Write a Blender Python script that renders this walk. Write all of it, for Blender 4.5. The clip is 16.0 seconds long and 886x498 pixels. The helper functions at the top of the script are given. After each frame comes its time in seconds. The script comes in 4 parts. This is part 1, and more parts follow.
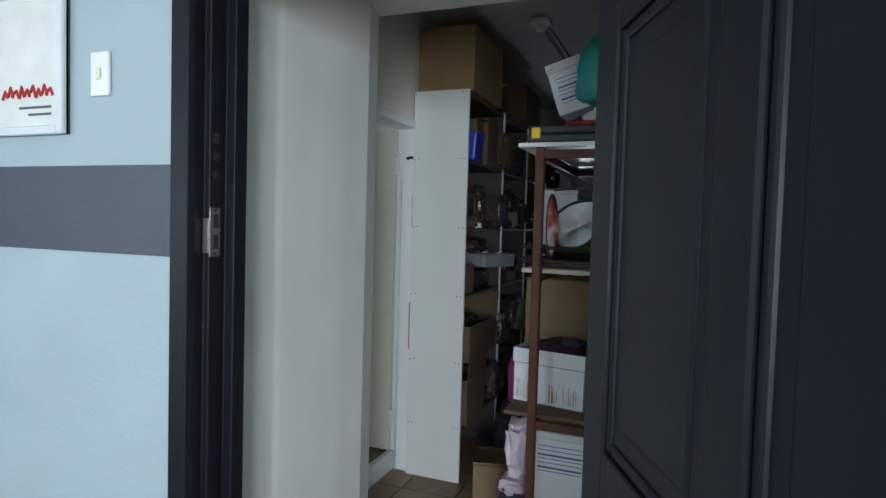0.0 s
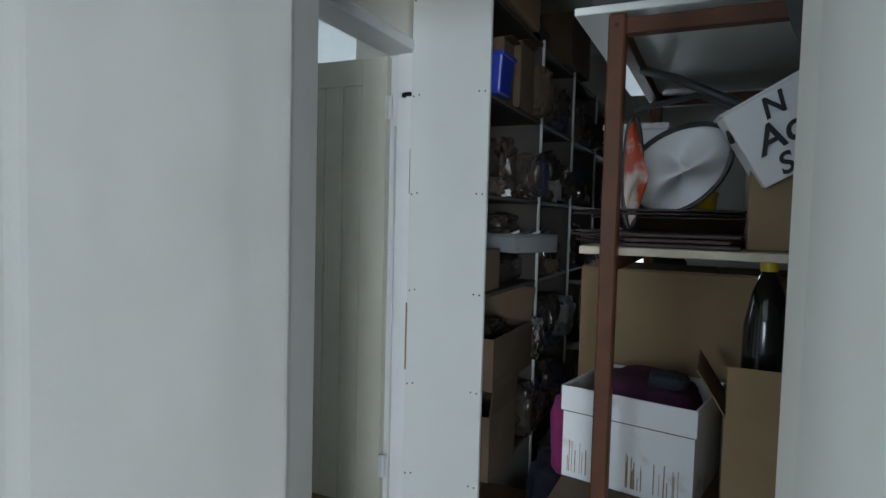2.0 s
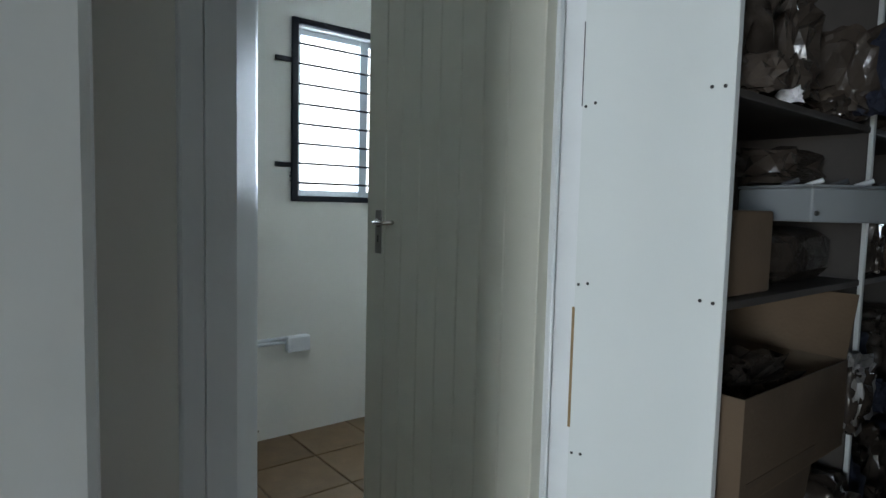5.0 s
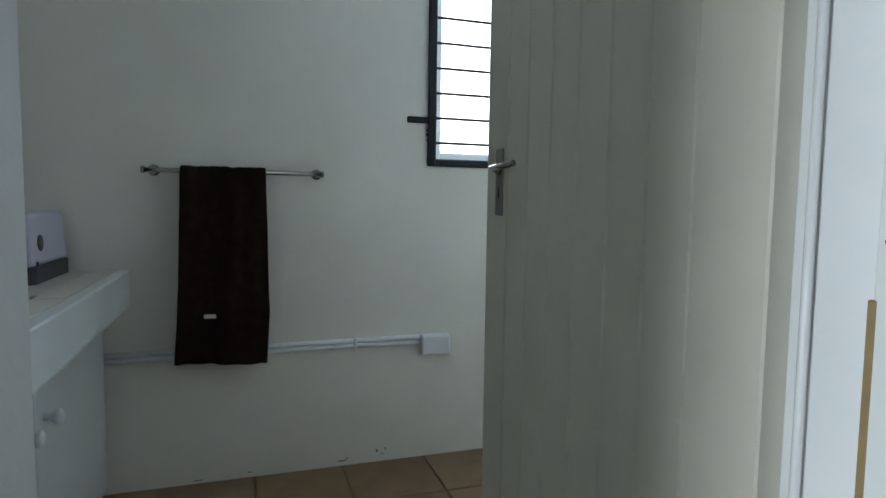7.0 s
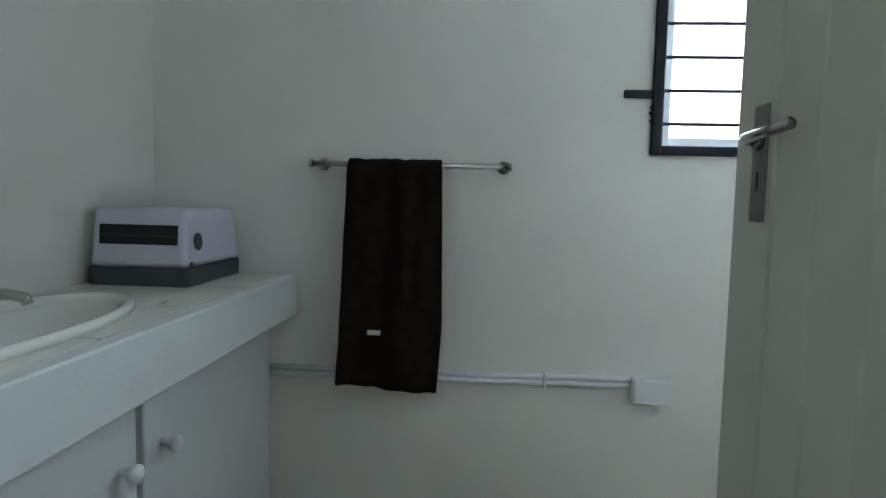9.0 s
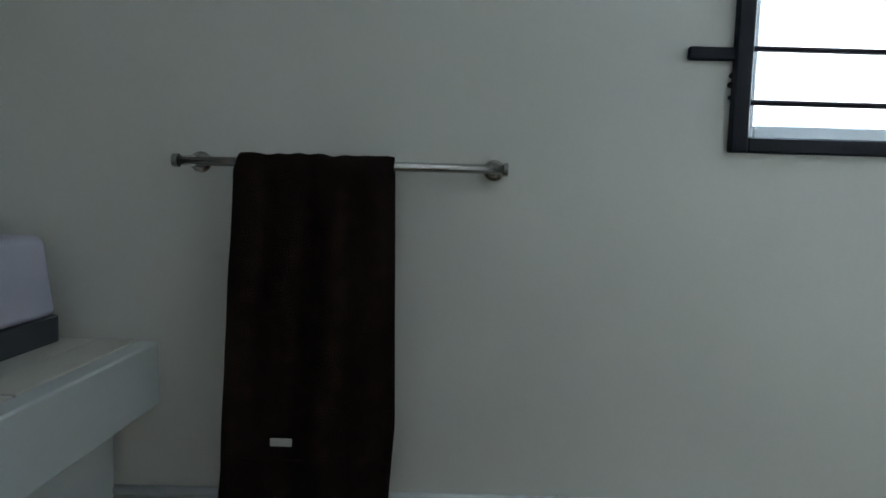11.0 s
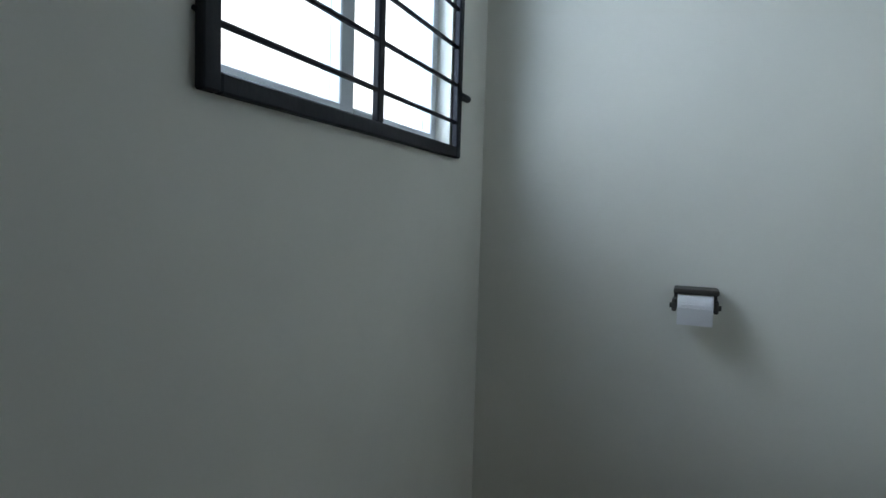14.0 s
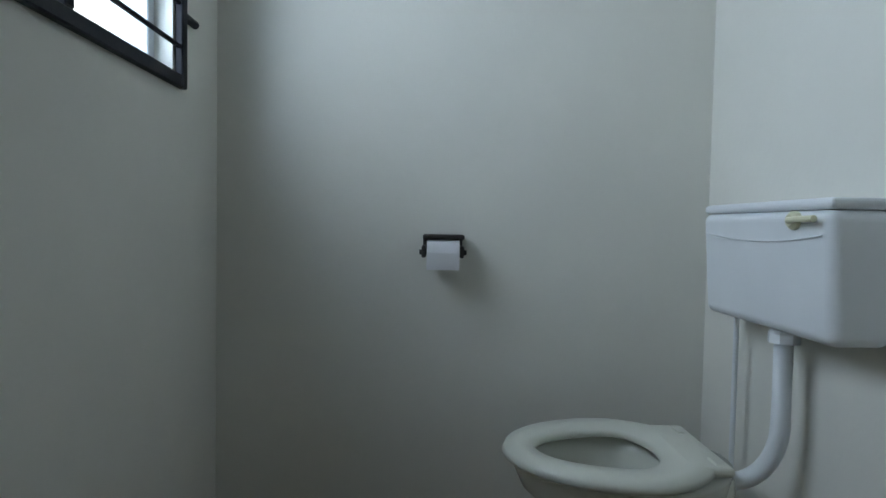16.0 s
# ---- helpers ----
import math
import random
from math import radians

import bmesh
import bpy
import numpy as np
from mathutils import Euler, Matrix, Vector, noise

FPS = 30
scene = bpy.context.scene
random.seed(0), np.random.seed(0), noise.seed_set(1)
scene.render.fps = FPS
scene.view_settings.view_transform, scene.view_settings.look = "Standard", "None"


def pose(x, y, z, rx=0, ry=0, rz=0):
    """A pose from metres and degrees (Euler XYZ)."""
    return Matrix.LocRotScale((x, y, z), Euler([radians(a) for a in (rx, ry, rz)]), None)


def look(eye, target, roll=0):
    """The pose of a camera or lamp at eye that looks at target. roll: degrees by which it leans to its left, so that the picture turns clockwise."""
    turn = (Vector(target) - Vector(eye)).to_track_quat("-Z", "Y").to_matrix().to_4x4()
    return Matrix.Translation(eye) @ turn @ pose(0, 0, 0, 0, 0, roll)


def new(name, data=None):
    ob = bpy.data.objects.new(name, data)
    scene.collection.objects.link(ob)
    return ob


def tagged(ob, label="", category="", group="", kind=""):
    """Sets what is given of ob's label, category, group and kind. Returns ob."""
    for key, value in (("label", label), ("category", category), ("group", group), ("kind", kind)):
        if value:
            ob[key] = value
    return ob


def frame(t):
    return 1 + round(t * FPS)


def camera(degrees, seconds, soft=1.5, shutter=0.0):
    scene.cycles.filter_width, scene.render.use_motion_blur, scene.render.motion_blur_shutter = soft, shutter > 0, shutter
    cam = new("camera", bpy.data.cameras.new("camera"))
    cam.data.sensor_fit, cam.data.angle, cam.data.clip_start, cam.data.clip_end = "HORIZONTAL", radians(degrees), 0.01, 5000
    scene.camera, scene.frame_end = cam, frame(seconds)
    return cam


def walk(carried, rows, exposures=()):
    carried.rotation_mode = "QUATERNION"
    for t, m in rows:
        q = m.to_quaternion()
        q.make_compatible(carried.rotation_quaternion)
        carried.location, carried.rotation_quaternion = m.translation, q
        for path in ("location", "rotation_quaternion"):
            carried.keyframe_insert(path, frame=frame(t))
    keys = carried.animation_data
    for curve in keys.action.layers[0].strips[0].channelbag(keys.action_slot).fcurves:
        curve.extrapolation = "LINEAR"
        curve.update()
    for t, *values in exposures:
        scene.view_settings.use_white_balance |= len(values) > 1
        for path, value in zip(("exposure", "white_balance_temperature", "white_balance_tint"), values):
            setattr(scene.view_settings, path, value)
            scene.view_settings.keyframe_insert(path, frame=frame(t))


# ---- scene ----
cam = camera(73.3, 16.0)
EXPO = [(0, -0.05), (1.0, 0.4), (1.5, 0.3), (2.2, 0.1), (3.0, 0.3), (4.2, 0.4), (6.3, 0.45), (8.0, 0.97), (8.7, 0.97), (10.8, 0.5), (12.5, -0.2), (16, -0.42)]
PATH = [
    (0, (1.227, -0.187, 1.452), (0.493, 1.672, 1.368), 1.6),
    (0.5, (1.173, 0.065, 1.403), (0.425, 1.918, 1.317), 1.7),
    (1, (1.077, 0.362, 1.373), (0.308, 2.205, 1.281), 1.5),
    (1.5, (0.985, 0.612, 1.352), (0.199, 2.449, 1.259), 1.6),
    (2, (0.909, 0.901, 1.334), (0.067, 2.712, 1.227), 1.5),
    (2.5, (0.83, 1.116, 1.311), (-0.099, 2.883, 1.187), 1.6),
    (3, (0.749, 1.346, 1.286), (-0.256, 3.071, 1.165), 1.6),
    (3.5, (0.713, 1.571, 1.258), (-0.409, 3.223, 1.136), 1.7),
    (4, (0.693, 1.73, 1.235), (-0.569, 3.276, 1.109), 1.6),
    (4.2, (0.696, 1.775, 1.238), (-0.634, 3.263, 1.101), 1.6),
    (6.3, (0.251, 2.467, 1.084), (-1.544, 3.338, 0.942), 0.9),
    (6.5, (0.207, 2.504, 1.075), (-1.613, 3.32, 0.927), 0.8),
    (7, (0.091, 2.597, 1.047), (-1.802, 3.225, 0.893), 0.8),
    (7.5, (-0.036, 2.689, 1.027), (-1.992, 3.078, 0.878), 0.9),
    (8, (-0.136, 2.737, 1.03), (-2.124, 2.9, 0.879), 1.1),
    (8.5, (-0.228, 2.78, 1.024), (-2.222, 2.729, 0.874), 1.4),
    (8.7, (-0.27, 2.792, 1.028), (-2.26, 2.666, 0.875), 1.4),
    (10.8, (-1.048, 2.748, 1.076), (-3.041, 2.665, 0.931), 1.6),
    (11, (-1.07, 2.765, 1.087), (-3.061, 2.755, 0.926), 1.7),
    (11.5, (-1.183, 2.724, 1.091), (-3.139, 3.109, 0.927), 1.6),
    (12, (-1.351, 2.661, 1.082), (-3.147, 3.53, 0.948), 1.6),
    (12.5, (-1.458, 2.656, 1.082), (-3.054, 3.854, 0.953), 1.6),
    (13, (-1.525, 2.65, 1.088), (-2.833, 4.158, 0.962), 1.7),
    (13.5, (-1.592, 2.667, 1.062), (-2.602, 4.389, 0.941), 1.6),
    (14, (-1.608, 2.696, 1.041), (-2.373, 4.54, 0.926), 1.7),
    (14.5, (-1.623, 2.721, 1.016), (-2.139, 4.65, 0.909), 1.4),
    (15, (-1.577, 2.742, 0.959), (-1.939, 4.708, 0.895), 1.3),
    (15.5, (-1.597, 2.771, 0.912), (-1.759, 4.764, 0.85), 1.2),
    (16, (-1.615, 2.799, 0.891), (-1.581, 4.797, 0.812), 1.1),
]
walk(cam, [(t, look(eye, target, roll)) for t, eye, target, roll in PATH], EXPO)

# ---- light ----
world = bpy.data.worlds.new("world")
scene.world = world
world.use_nodes = True
wn = world.node_tree
sky = wn.nodes.new("ShaderNodeTexSky")
sky.sky_type = "NISHITA"
sky.sun_disc = False
sky.sun_elevation, sky.sun_rotation = radians(50), radians(120)
wn.links.new(sky.outputs[0], wn.nodes["Background"].inputs[0])
wn.nodes["Background"].inputs[1].default_value = 0.12


def sun_lamp():
    d = bpy.data.lights.new("sun", "SUN")
    d.energy, d.angle, d.color = 3.0, radians(0.5), (1, 0.95, 0.88)
    o = new("sun", d)
    o.matrix_world = pose(0, 0, 12, 40, 0, 120)


def window_lamp(name, eye, target, sx, sy, watts, color):
    d = bpy.data.lights.new(name, "AREA")
    d.shape, d.size, d.size_y, d.energy, d.color = "RECTANGLE", sx, sy, watts, color
    o = new(name, d)
    o.matrix_world = look(eye, target)


sun_lamp()
DAY = (0.7, 0.85, 1.0)
BOUNCE = (0.96, 0.95, 0.91)
window_lamp("daylight_fill", (-2.44, 3.745, 1.66), (0.0, 3.745, 1.5), 1.0, 0.95, 26.5, (0.65, 0.845, 1.07))
window_lamp("daylight_fill", (0.16, 6.46, 1.16), (0.16, 0.0, 1.16), 0.26, 0.34, 5, DAY)
# added fill from unseen entry room openings: doorway with sky and ground bounce, two windows
window_lamp("daylight_fill", (4.0, -6.95, 1.72), (3.4, 0.0, 1.6), 2.6, 1.1, 390, DAY)
window_lamp("ground_fill", (4.0, -6.95, 0.6), (3.4, 0.0, 0.9), 2.6, 1.0, 240, BOUNCE)
window_lamp("daylight_fill", (-1.3, -6.95, 1.55), (0.8, 1.5, 1.45), 1.8, 1.4, 90, DAY)
window_lamp("daylight_fill", (-2.56, -1.9, 1.5), (0.0, -1.9, 1.5), 1.3, 1.2, 70, DAY)


# ---- materials ----
def mat(name, color, rough=0.6, metal=0.0, var=0.08, scale=6.0, fine=90.0, bump=0.15, spec=0.5, vary=0.0, stain=None):
    m = bpy.data.materials.new(name)
    m.use_nodes = True
    t = m.node_tree
    b = t.nodes["Principled BSDF"]
    b.inputs["Roughness"].default_value, b.inputs["Metallic"].default_value = rough, metal
    b.inputs["Specular IOR Level"].default_value = spec
    co = t.nodes.new("ShaderNodeTexCoord")
    big, small = t.nodes.new("ShaderNodeTexNoise"), t.nodes.new("ShaderNodeTexNoise")
    big.inputs["Scale"].default_value, small.inputs["Scale"].default_value = scale, fine
    big.inputs["Detail"].default_value, small.inputs["Detail"].default_value = 4, 3
    for n in (big, small):
        t.links.new(co.outputs["Object"], n.inputs["Vector"])
    ramp = t.nodes.new("ShaderNodeMapRange")
    ramp.inputs["From Min"].default_value, ramp.inputs["From Max"].default_value = 0.3, 0.7
    ramp.inputs["To Min"].default_value, ramp.inputs["To Max"].default_value = 1 - var, 1 + var * 0.6
    t.links.new(big.outputs["Fac"], ramp.inputs["Value"])
    mul = t.nodes.new("ShaderNodeVectorMath")
    mul.operation = "SCALE"
    mul.inputs[0].default_value = color
    last = ramp.outputs[0]
    if vary:
        info = t.nodes.new("ShaderNodeObjectInfo")
        rr = t.nodes.new("ShaderNodeMapRange")
        rr.inputs["To Min"].default_value, rr.inputs["To Max"].default_value = 1 - vary, 1 + vary
        t.links.new(info.outputs["Random"], rr.inputs["Value"])
        mm = t.nodes.new("ShaderNodeMath")
        mm.operation = "MULTIPLY"
        t.links.new(last, mm.inputs[0])
        t.links.new(rr.outputs[0], mm.inputs[1])
        last = mm.outputs[0]
    t.links.new(last, mul.inputs["Scale"])
    colour = mul.outputs[0]
    if stain:
        third = t.nodes.new("ShaderNodeTexNoise")
        third.inputs["Scale"].default_value, third.inputs["Detail"].default_value = stain[1], 6
        t.links.new(co.outputs["Object"], third.inputs["Vector"])
        sr = t.nodes.new("ShaderNodeMapRange")
        sr.inputs["From Min"].default_value, sr.inputs["From Max"].default_value = stain[2], stain[2] + 0.12
        sr.inputs["To Max"].default_value = stain[3]
        t.links.new(third.outputs["Fac"], sr.inputs["Value"])
        mix = t.nodes.new("ShaderNodeMix")
        mix.data_type = "RGBA"
        t.links.new(sr.outputs[0], mix.inputs[0])
        t.links.new(colour, mix.inputs[6])
        mix.inputs[7].default_value = (*stain[0], 1)
        colour = mix.outputs[2]
    t.links.new(colour, b.inputs["Base Color"])
    rv = t.nodes.new("ShaderNodeMapRange")
    rv.inputs["To Min"].default_value, rv.inputs["To Max"].default_value = max(rough * 0.95, 0.02), min(rough * 1.05 + 0.01, 1)
    t.links.new(small.outputs["Fac"], rv.inputs["Value"])
    t.links.new(rv.outputs[0], b.inputs["Roughness"])
    if bump:
        bm_ = t.nodes.new("ShaderNodeBump")
        bm_.inputs["Strength"].default_value, bm_.inputs["Distance"].default_value = bump, 0.004
        add = t.nodes.new("ShaderNodeMath")
        add.inputs[1].default_value = 0.0
        t.links.new(small.outputs["Fac"], add.inputs[0])
        t.links.new(big.outputs["Fac"], add.inputs[1])
        t.links.new(add.outputs[0], bm_.inputs["Height"])
        t.links.new(bm_.outputs[0], b.inputs["Normal"])
    return m


def glass_mat(name, color=(0.9, 0.95, 0.95), rough=0.0):
    m = bpy.data.materials.new(name)
    m.use_nodes = True
    b = m.node_tree.nodes["Principled BSDF"]
    b.inputs["Base Color"].default_value = (*color, 1)
    b.inputs["Transmission Weight"].default_value, b.inputs["Roughness"].default_value = 1.0, rough
    b.inputs["IOR"].default_value = 1.45
    return m


def pane_mat(name):
    """A thin clear pane: lets light straight through, with a little gloss."""
    m = bpy.data.materials.new(name)
    m.use_nodes = True
    t = m.node_tree
    clear, gloss, mix = t.nodes.new("ShaderNodeBsdfTransparent"), t.nodes.new("ShaderNodeBsdfGlossy"), t.nodes.new("ShaderNodeMixShader")
    gloss.inputs["Roughness"].default_value = 0.02
    mix.inputs[0].default_value = 0.05
    t.links.new(clear.outputs[0], mix.inputs[1])
    t.links.new(gloss.outputs[0], mix.inputs[2])
    t.links.new(mix.outputs[0], t.nodes["Material Output"].inputs[0])
    return m


def glow_mat(name, color, strength):
    m = bpy.data.materials.new(name)
    m.use_nodes = True
    t = m.node_tree
    e = t.nodes.new("ShaderNodeEmission")
    e.inputs[0].default_value, e.inputs[1].default_value = (*color, 1), strength
    t.links.new(e.outputs[0], t.nodes["Material Output"].inputs[0])
    return m


PLASTER = mat("white plaster", (0.755, 0.74, 0.68), 0.62, var=0.05, scale=2.5, fine=60, bump=0.1)
PLASTER_ROUGH = mat("rough plaster", (0.72, 0.73, 0.71), 0.65, var=0.06, scale=3, fine=28, bump=0.18)
BLUE = mat("pale blue wall paint", (0.33, 0.405, 0.435), 0.55, var=0.05, scale=3, fine=70, bump=0.25)
BAND = mat("dark grey wall paint", (0.045, 0.05, 0.065), 0.5, var=0.08, scale=5, fine=70, bump=0.25)
DARK_GLOSS = mat("dark gloss enamel", (0.008, 0.0095, 0.015), 0.38, var=0.15, scale=7, fine=50, bump=0.12, spec=0.22)
CEIL = mat("ceiling board", (0.72, 0.72, 0.7), 0.75, var=0.05, scale=3, bump=0.1)
CEIL_DARK = mat("grey ceiling board", (0.5, 0.5, 0.48), 0.8, var=0.12, scale=3, bump=0.2)
DOOR = mat("greenish cream door paint", (0.635, 0.625, 0.535), 0.45, var=0.04, scale=8, fine=60, bump=0.12)
FRAME = mat("white frame enamel", (0.72, 0.74, 0.75), 0.35, var=0.05, scale=6, bump=0.1)
MELAMINE = mat("white melamine board", (0.64, 0.67, 0.66), 0.4, var=0.03, scale=3, fine=120, bump=0.05)
HOLE = mat("dark screw hole", (0.02, 0.02, 0.02), 0.8, bump=0)
SLOT = mat("raw wood edge", (0.25, 0.17, 0.08), 0.7, var=0.2, scale=20)
TILE = mat("brown clay floor tile", (0.25, 0.158, 0.083), 0.45, var=0.2, scale=9, fine=60, bump=0.2, vary=0.15)
GROUT = mat("floor grout", (0.2, 0.16, 0.12), 0.85, var=0.2, scale=14, bump=0.4)
BLACK = mat("black painted steel", (0.008, 0.0095, 0.017), 0.5, var=0.15, scale=20, fine=80, bump=0.2, spec=0.25)
ALU = mat("pale window frame", (0.62, 0.65, 0.68), 0.4, var=0.04, bump=0.05)
CHROME = mat("chrome", (0.42, 0.4, 0.38), 0.2, 1.0, var=0.05, bump=0)
STEEL = mat("brushed steel", (0.3, 0.29, 0.27), 0.42, 1.0, var=0.12, scale=30, bump=0.05)
TOWEL = mat("dark brown terry cloth", (0.019, 0.0105, 0.0085), 0.95, var=0.35, scale=25, fine=420, bump=1.0, spec=0.1)
TAG = mat("white cloth tag", (0.6, 0.58, 0.55), 0.8)
CREAM = mat("cream worktop tile", (0.66, 0.64, 0.56), 0.3, var=0.04, scale=6, bump=0.05)
CAB = mat("white cabinet paint", (0.66, 0.69, 0.68), 0.42, var=0.04, scale=5, bump=0.12)
CERAMIC = mat("cream glazed ceramic", (0.72, 0.72, 0.65), 0.12, var=0.02, bump=0.0)
SEAT = mat("ivory toilet seat plastic", (0.68, 0.68, 0.6), 0.28, var=0.03, bump=0)
PLASTIC_W = mat("white plastic", (0.76, 0.78, 0.8), 0.35, var=0.03, bump=0.03)
LILAC = mat("pale lilac plastic", (0.62, 0.6, 0.72), 0.4, var=0.03, bump=0.04)
GREY_P = mat("dark grey plastic", (0.06, 0.065, 0.075), 0.45, var=0.1, bump=0.05)
IVORY = mat("ivory plastic", (0.72, 0.7, 0.5), 0.4, var=0.04, bump=0.03)
ACRYLIC = mat("cloudy acrylic", (0.42, 0.45, 0.45), 0.12, var=0.15, scale=40, bump=0)
GLASS = pane_mat("window glass")
PAPER = mat("tissue paper", (0.8, 0.79, 0.82), 0.9, var=0.03, fine=200, bump=0.3)
BRONZE = mat("dark bronze plastic", (0.035, 0.03, 0.028), 0.45, var=0.1, bump=0.05)
RUST = mat("red oxide painted steel", (0.092, 0.033, 0.015), 0.55, spec=0.3, var=0.22, scale=12, fine=60, bump=0.25)
CARD = mat("brown cardboard", (0.27, 0.185, 0.1), 0.8, var=0.12, scale=5, fine=110, bump=0.2, vary=0.12)
CARD_D = mat("dark brown cardboard", (0.105, 0.07, 0.042), 0.85, var=0.2, scale=6, fine=110, bump=0.25, vary=0.25)
BOXW = mat("white archive board", (0.72, 0.73, 0.76), 0.7, var=0.05, scale=5, fine=110, bump=0.1, stain=((0.3, 0.16, 0.07), 9, 0.62, 0.5))
CHIP = mat("pale chipboard edge", (0.52, 0.46, 0.36), 0.7, var=0.15, scale=40, bump=0.15)
INK = mat("black marker ink", (0.02, 0.02, 0.024), 0.6, bump=0)
BLUEINK = mat("violet print", (0.1, 0.1, 0.28), 0.6, bump=0)
CASE = mat("black case plastic", (0.025, 0.026, 0.028), 0.5, var=0.2, scale=20, bump=0.2)
YELLOW = mat("yellow plastic", (0.72, 0.5, 0.03), 0.4, var=0.08, bump=0.05)
TEAL = mat("teal plastic bag", (0.02, 0.3, 0.29), 0.35, var=0.2, scale=14, bump=0.3)
BAGW = mat("white plastic sack", (0.66, 0.67, 0.64), 0.4, var=0.08, scale=12, bump=0.3)
RED = mat("red cloth", (0.45, 0.02, 0.02), 0.7, var=0.2, scale=15)
FABW = mat("white reflector fabric", (0.72, 0.73, 0.76), 0.55, var=0.06, scale=9, bump=0.2)
REDPRINT = mat("red printed fabric", (0.55, 0.07, 0.02), 0.5, var=0.3, scale=12, stain=((0.75, 0.7, 0.65), 14, 0.5, 0.9))
FOLDER = mat("dark brown board", (0.05, 0.025, 0.02), 0.55, var=0.2, scale=8, bump=0.1)
PURPLE = mat("dark purple cloth", (0.06, 0.01, 0.042), 0.85, var=0.25, scale=15, fine=200, bump=0.5)
MAGENTA = mat("magenta cloth", (0.23, 0.018, 0.12), 0.85, var=0.2, scale=15, fine=200, bump=0.5)
PINKW = mat("pale pink plastic", (0.6, 0.5, 0.58), 0.4, var=0.3, scale=9, bump=0.3)
BOTTLE = mat("dark bottle", (0.012, 0.011, 0.01), 0.1, var=0.1, bump=0.02)
BLUEP = mat("blue plastic", (0.01, 0.03, 0.3), 0.4, var=0.15, bump=0.05)
GREYBOX = mat("grey painted metal", (0.26, 0.28, 0.29), 0.45, var=0.08, scale=8, bump=0.05)
WRAP = mat("crumpled brown plastic wrap", (0.05, 0.04, 0.033), 0.22, var=0.4, scale=12, fine=40, bump=0.8, vary=0.5)
WRAP_P = mat("pale wrapping", (0.24, 0.23, 0.22), 0.35, var=0.3, scale=10, fine=40, bump=0.6, vary=0.3)
# dark colour holds the shade inside the white shelving
SHADED_SHELF = mat("shelf board with painted shade", (0.05, 0.042, 0.036), 0.6, var=0.2, scale=9, bump=0.15)
NAVY = mat("dark navy cloth", (0.02, 0.025, 0.045), 0.8, var=0.3, scale=15, fine=150, bump=0.4)
BRICK_FACE = mat("pale outside plaster", (0.7, 0.72, 0.74), 0.9)
SKYGLOW = glow_mat("bright outdoor haze", (0.93, 0.97, 1.0), 2.6)


# ---- mesh helpers ----
def mesh_ob(name, bm, material, parent=None, label="", smooth=False):
    bmesh.ops.recalc_face_normals(bm, faces=bm.faces)
    me = bpy.data.meshes.new(name)
    bm.to_mesh(me)
    bm.free()
    for p in me.polygons:
        p.use_smooth = smooth
    me.materials.append(material)
    o = new(name, me)
    if parent:
        o.parent = parent
    if label:
        o["label"] = label
    return o


def part(name, bm, material, parent, label="", smooth=False):
    return mesh_ob(name, bm, material, parent, label, smooth)


def box(lo, hi, bevel=0.0, seg=1, bm=None, m=None):
    b = bm or bmesh.new()
    r = bmesh.ops.create_cube(b, size=1.0)
    vs = r["verts"]
    c, s = [(p + q) / 2 for p, q in zip(lo, hi)], [abs(q - p) for p, q in zip(lo, hi)]
    for v in vs:
        v.co = Vector((c[0] + v.co.x * s[0], c[1] + v.co.y * s[1], c[2] + v.co.z * s[2]))
    if bevel:
        es = list({e for v in vs for e in v.link_edges})
        vs = list({v for f in bmesh.ops.bevel(b, geom=es, offset=bevel, segments=seg, profile=0.5, affect="EDGES")["faces"] for v in f.verts} | {v for v in vs if v.is_valid})
    if m is not None:
        bmesh.ops.transform(b, matrix=m, verts=[v for v in vs if v.is_valid])
    return b


def pierced(xs, ys, zs, hole_y, hole_z):
    """An upright wall across x with one rectangular opening through it."""
    b = bmesh.new()
    rings = []
    for x in xs:
        for (y0, y1), (z0, z1) in ((ys, zs), (hole_y, hole_z)):
            rings.append([b.verts.new((x, y, z)) for y, z in ((y0, z0), (y1, z0), (y1, z1), (y0, z1))])
    for p, q in ((0, 1), (2, 3), (0, 2), (1, 3)):
        for k in range(4):
            b.faces.new((rings[p][k], rings[p][(k + 1) % 4], rings[q][(k + 1) % 4], rings[q][k]))
    return b


def prism(points, z0, z1, bm=None):
    """An upright solid over a plan outline."""
    b = bm or bmesh.new()
    low, top = [b.verts.new((x, y, z0)) for x, y in points], [b.verts.new((x, y, z1)) for x, y in points]
    n = len(points)
    b.faces.new(low[::-1]), b.faces.new(top)
    for i in range(n):
        b.faces.new((low[i], low[(i + 1) % n], top[(i + 1) % n], top[i]))
    return b


def tube(points, r, sides=12, bm=None):
    """A round bar along points."""
    b = bm or bmesh.new()
    pts = [Vector(p) for p in points]
    rings = []
    for i, p in enumerate(pts):
        d = (pts[min(i + 1, len(pts) - 1)] - pts[max(i - 1, 0)]).normalized()
        q = d.to_track_quat("Z", "Y")
        rings.append([b.verts.new(p + q @ Vector((r * math.cos(a), r * math.sin(a), 0))) for a in (2 * math.pi * k / sides for k in range(sides))])
    for a, c in zip(rings, rings[1:]):
        for k in range(sides):
            b.faces.new((a[k], a[(k + 1) % sides], c[(k + 1) % sides], c[k]))
    b.faces.new(rings[0][::-1]), b.faces.new(rings[-1])
    return b


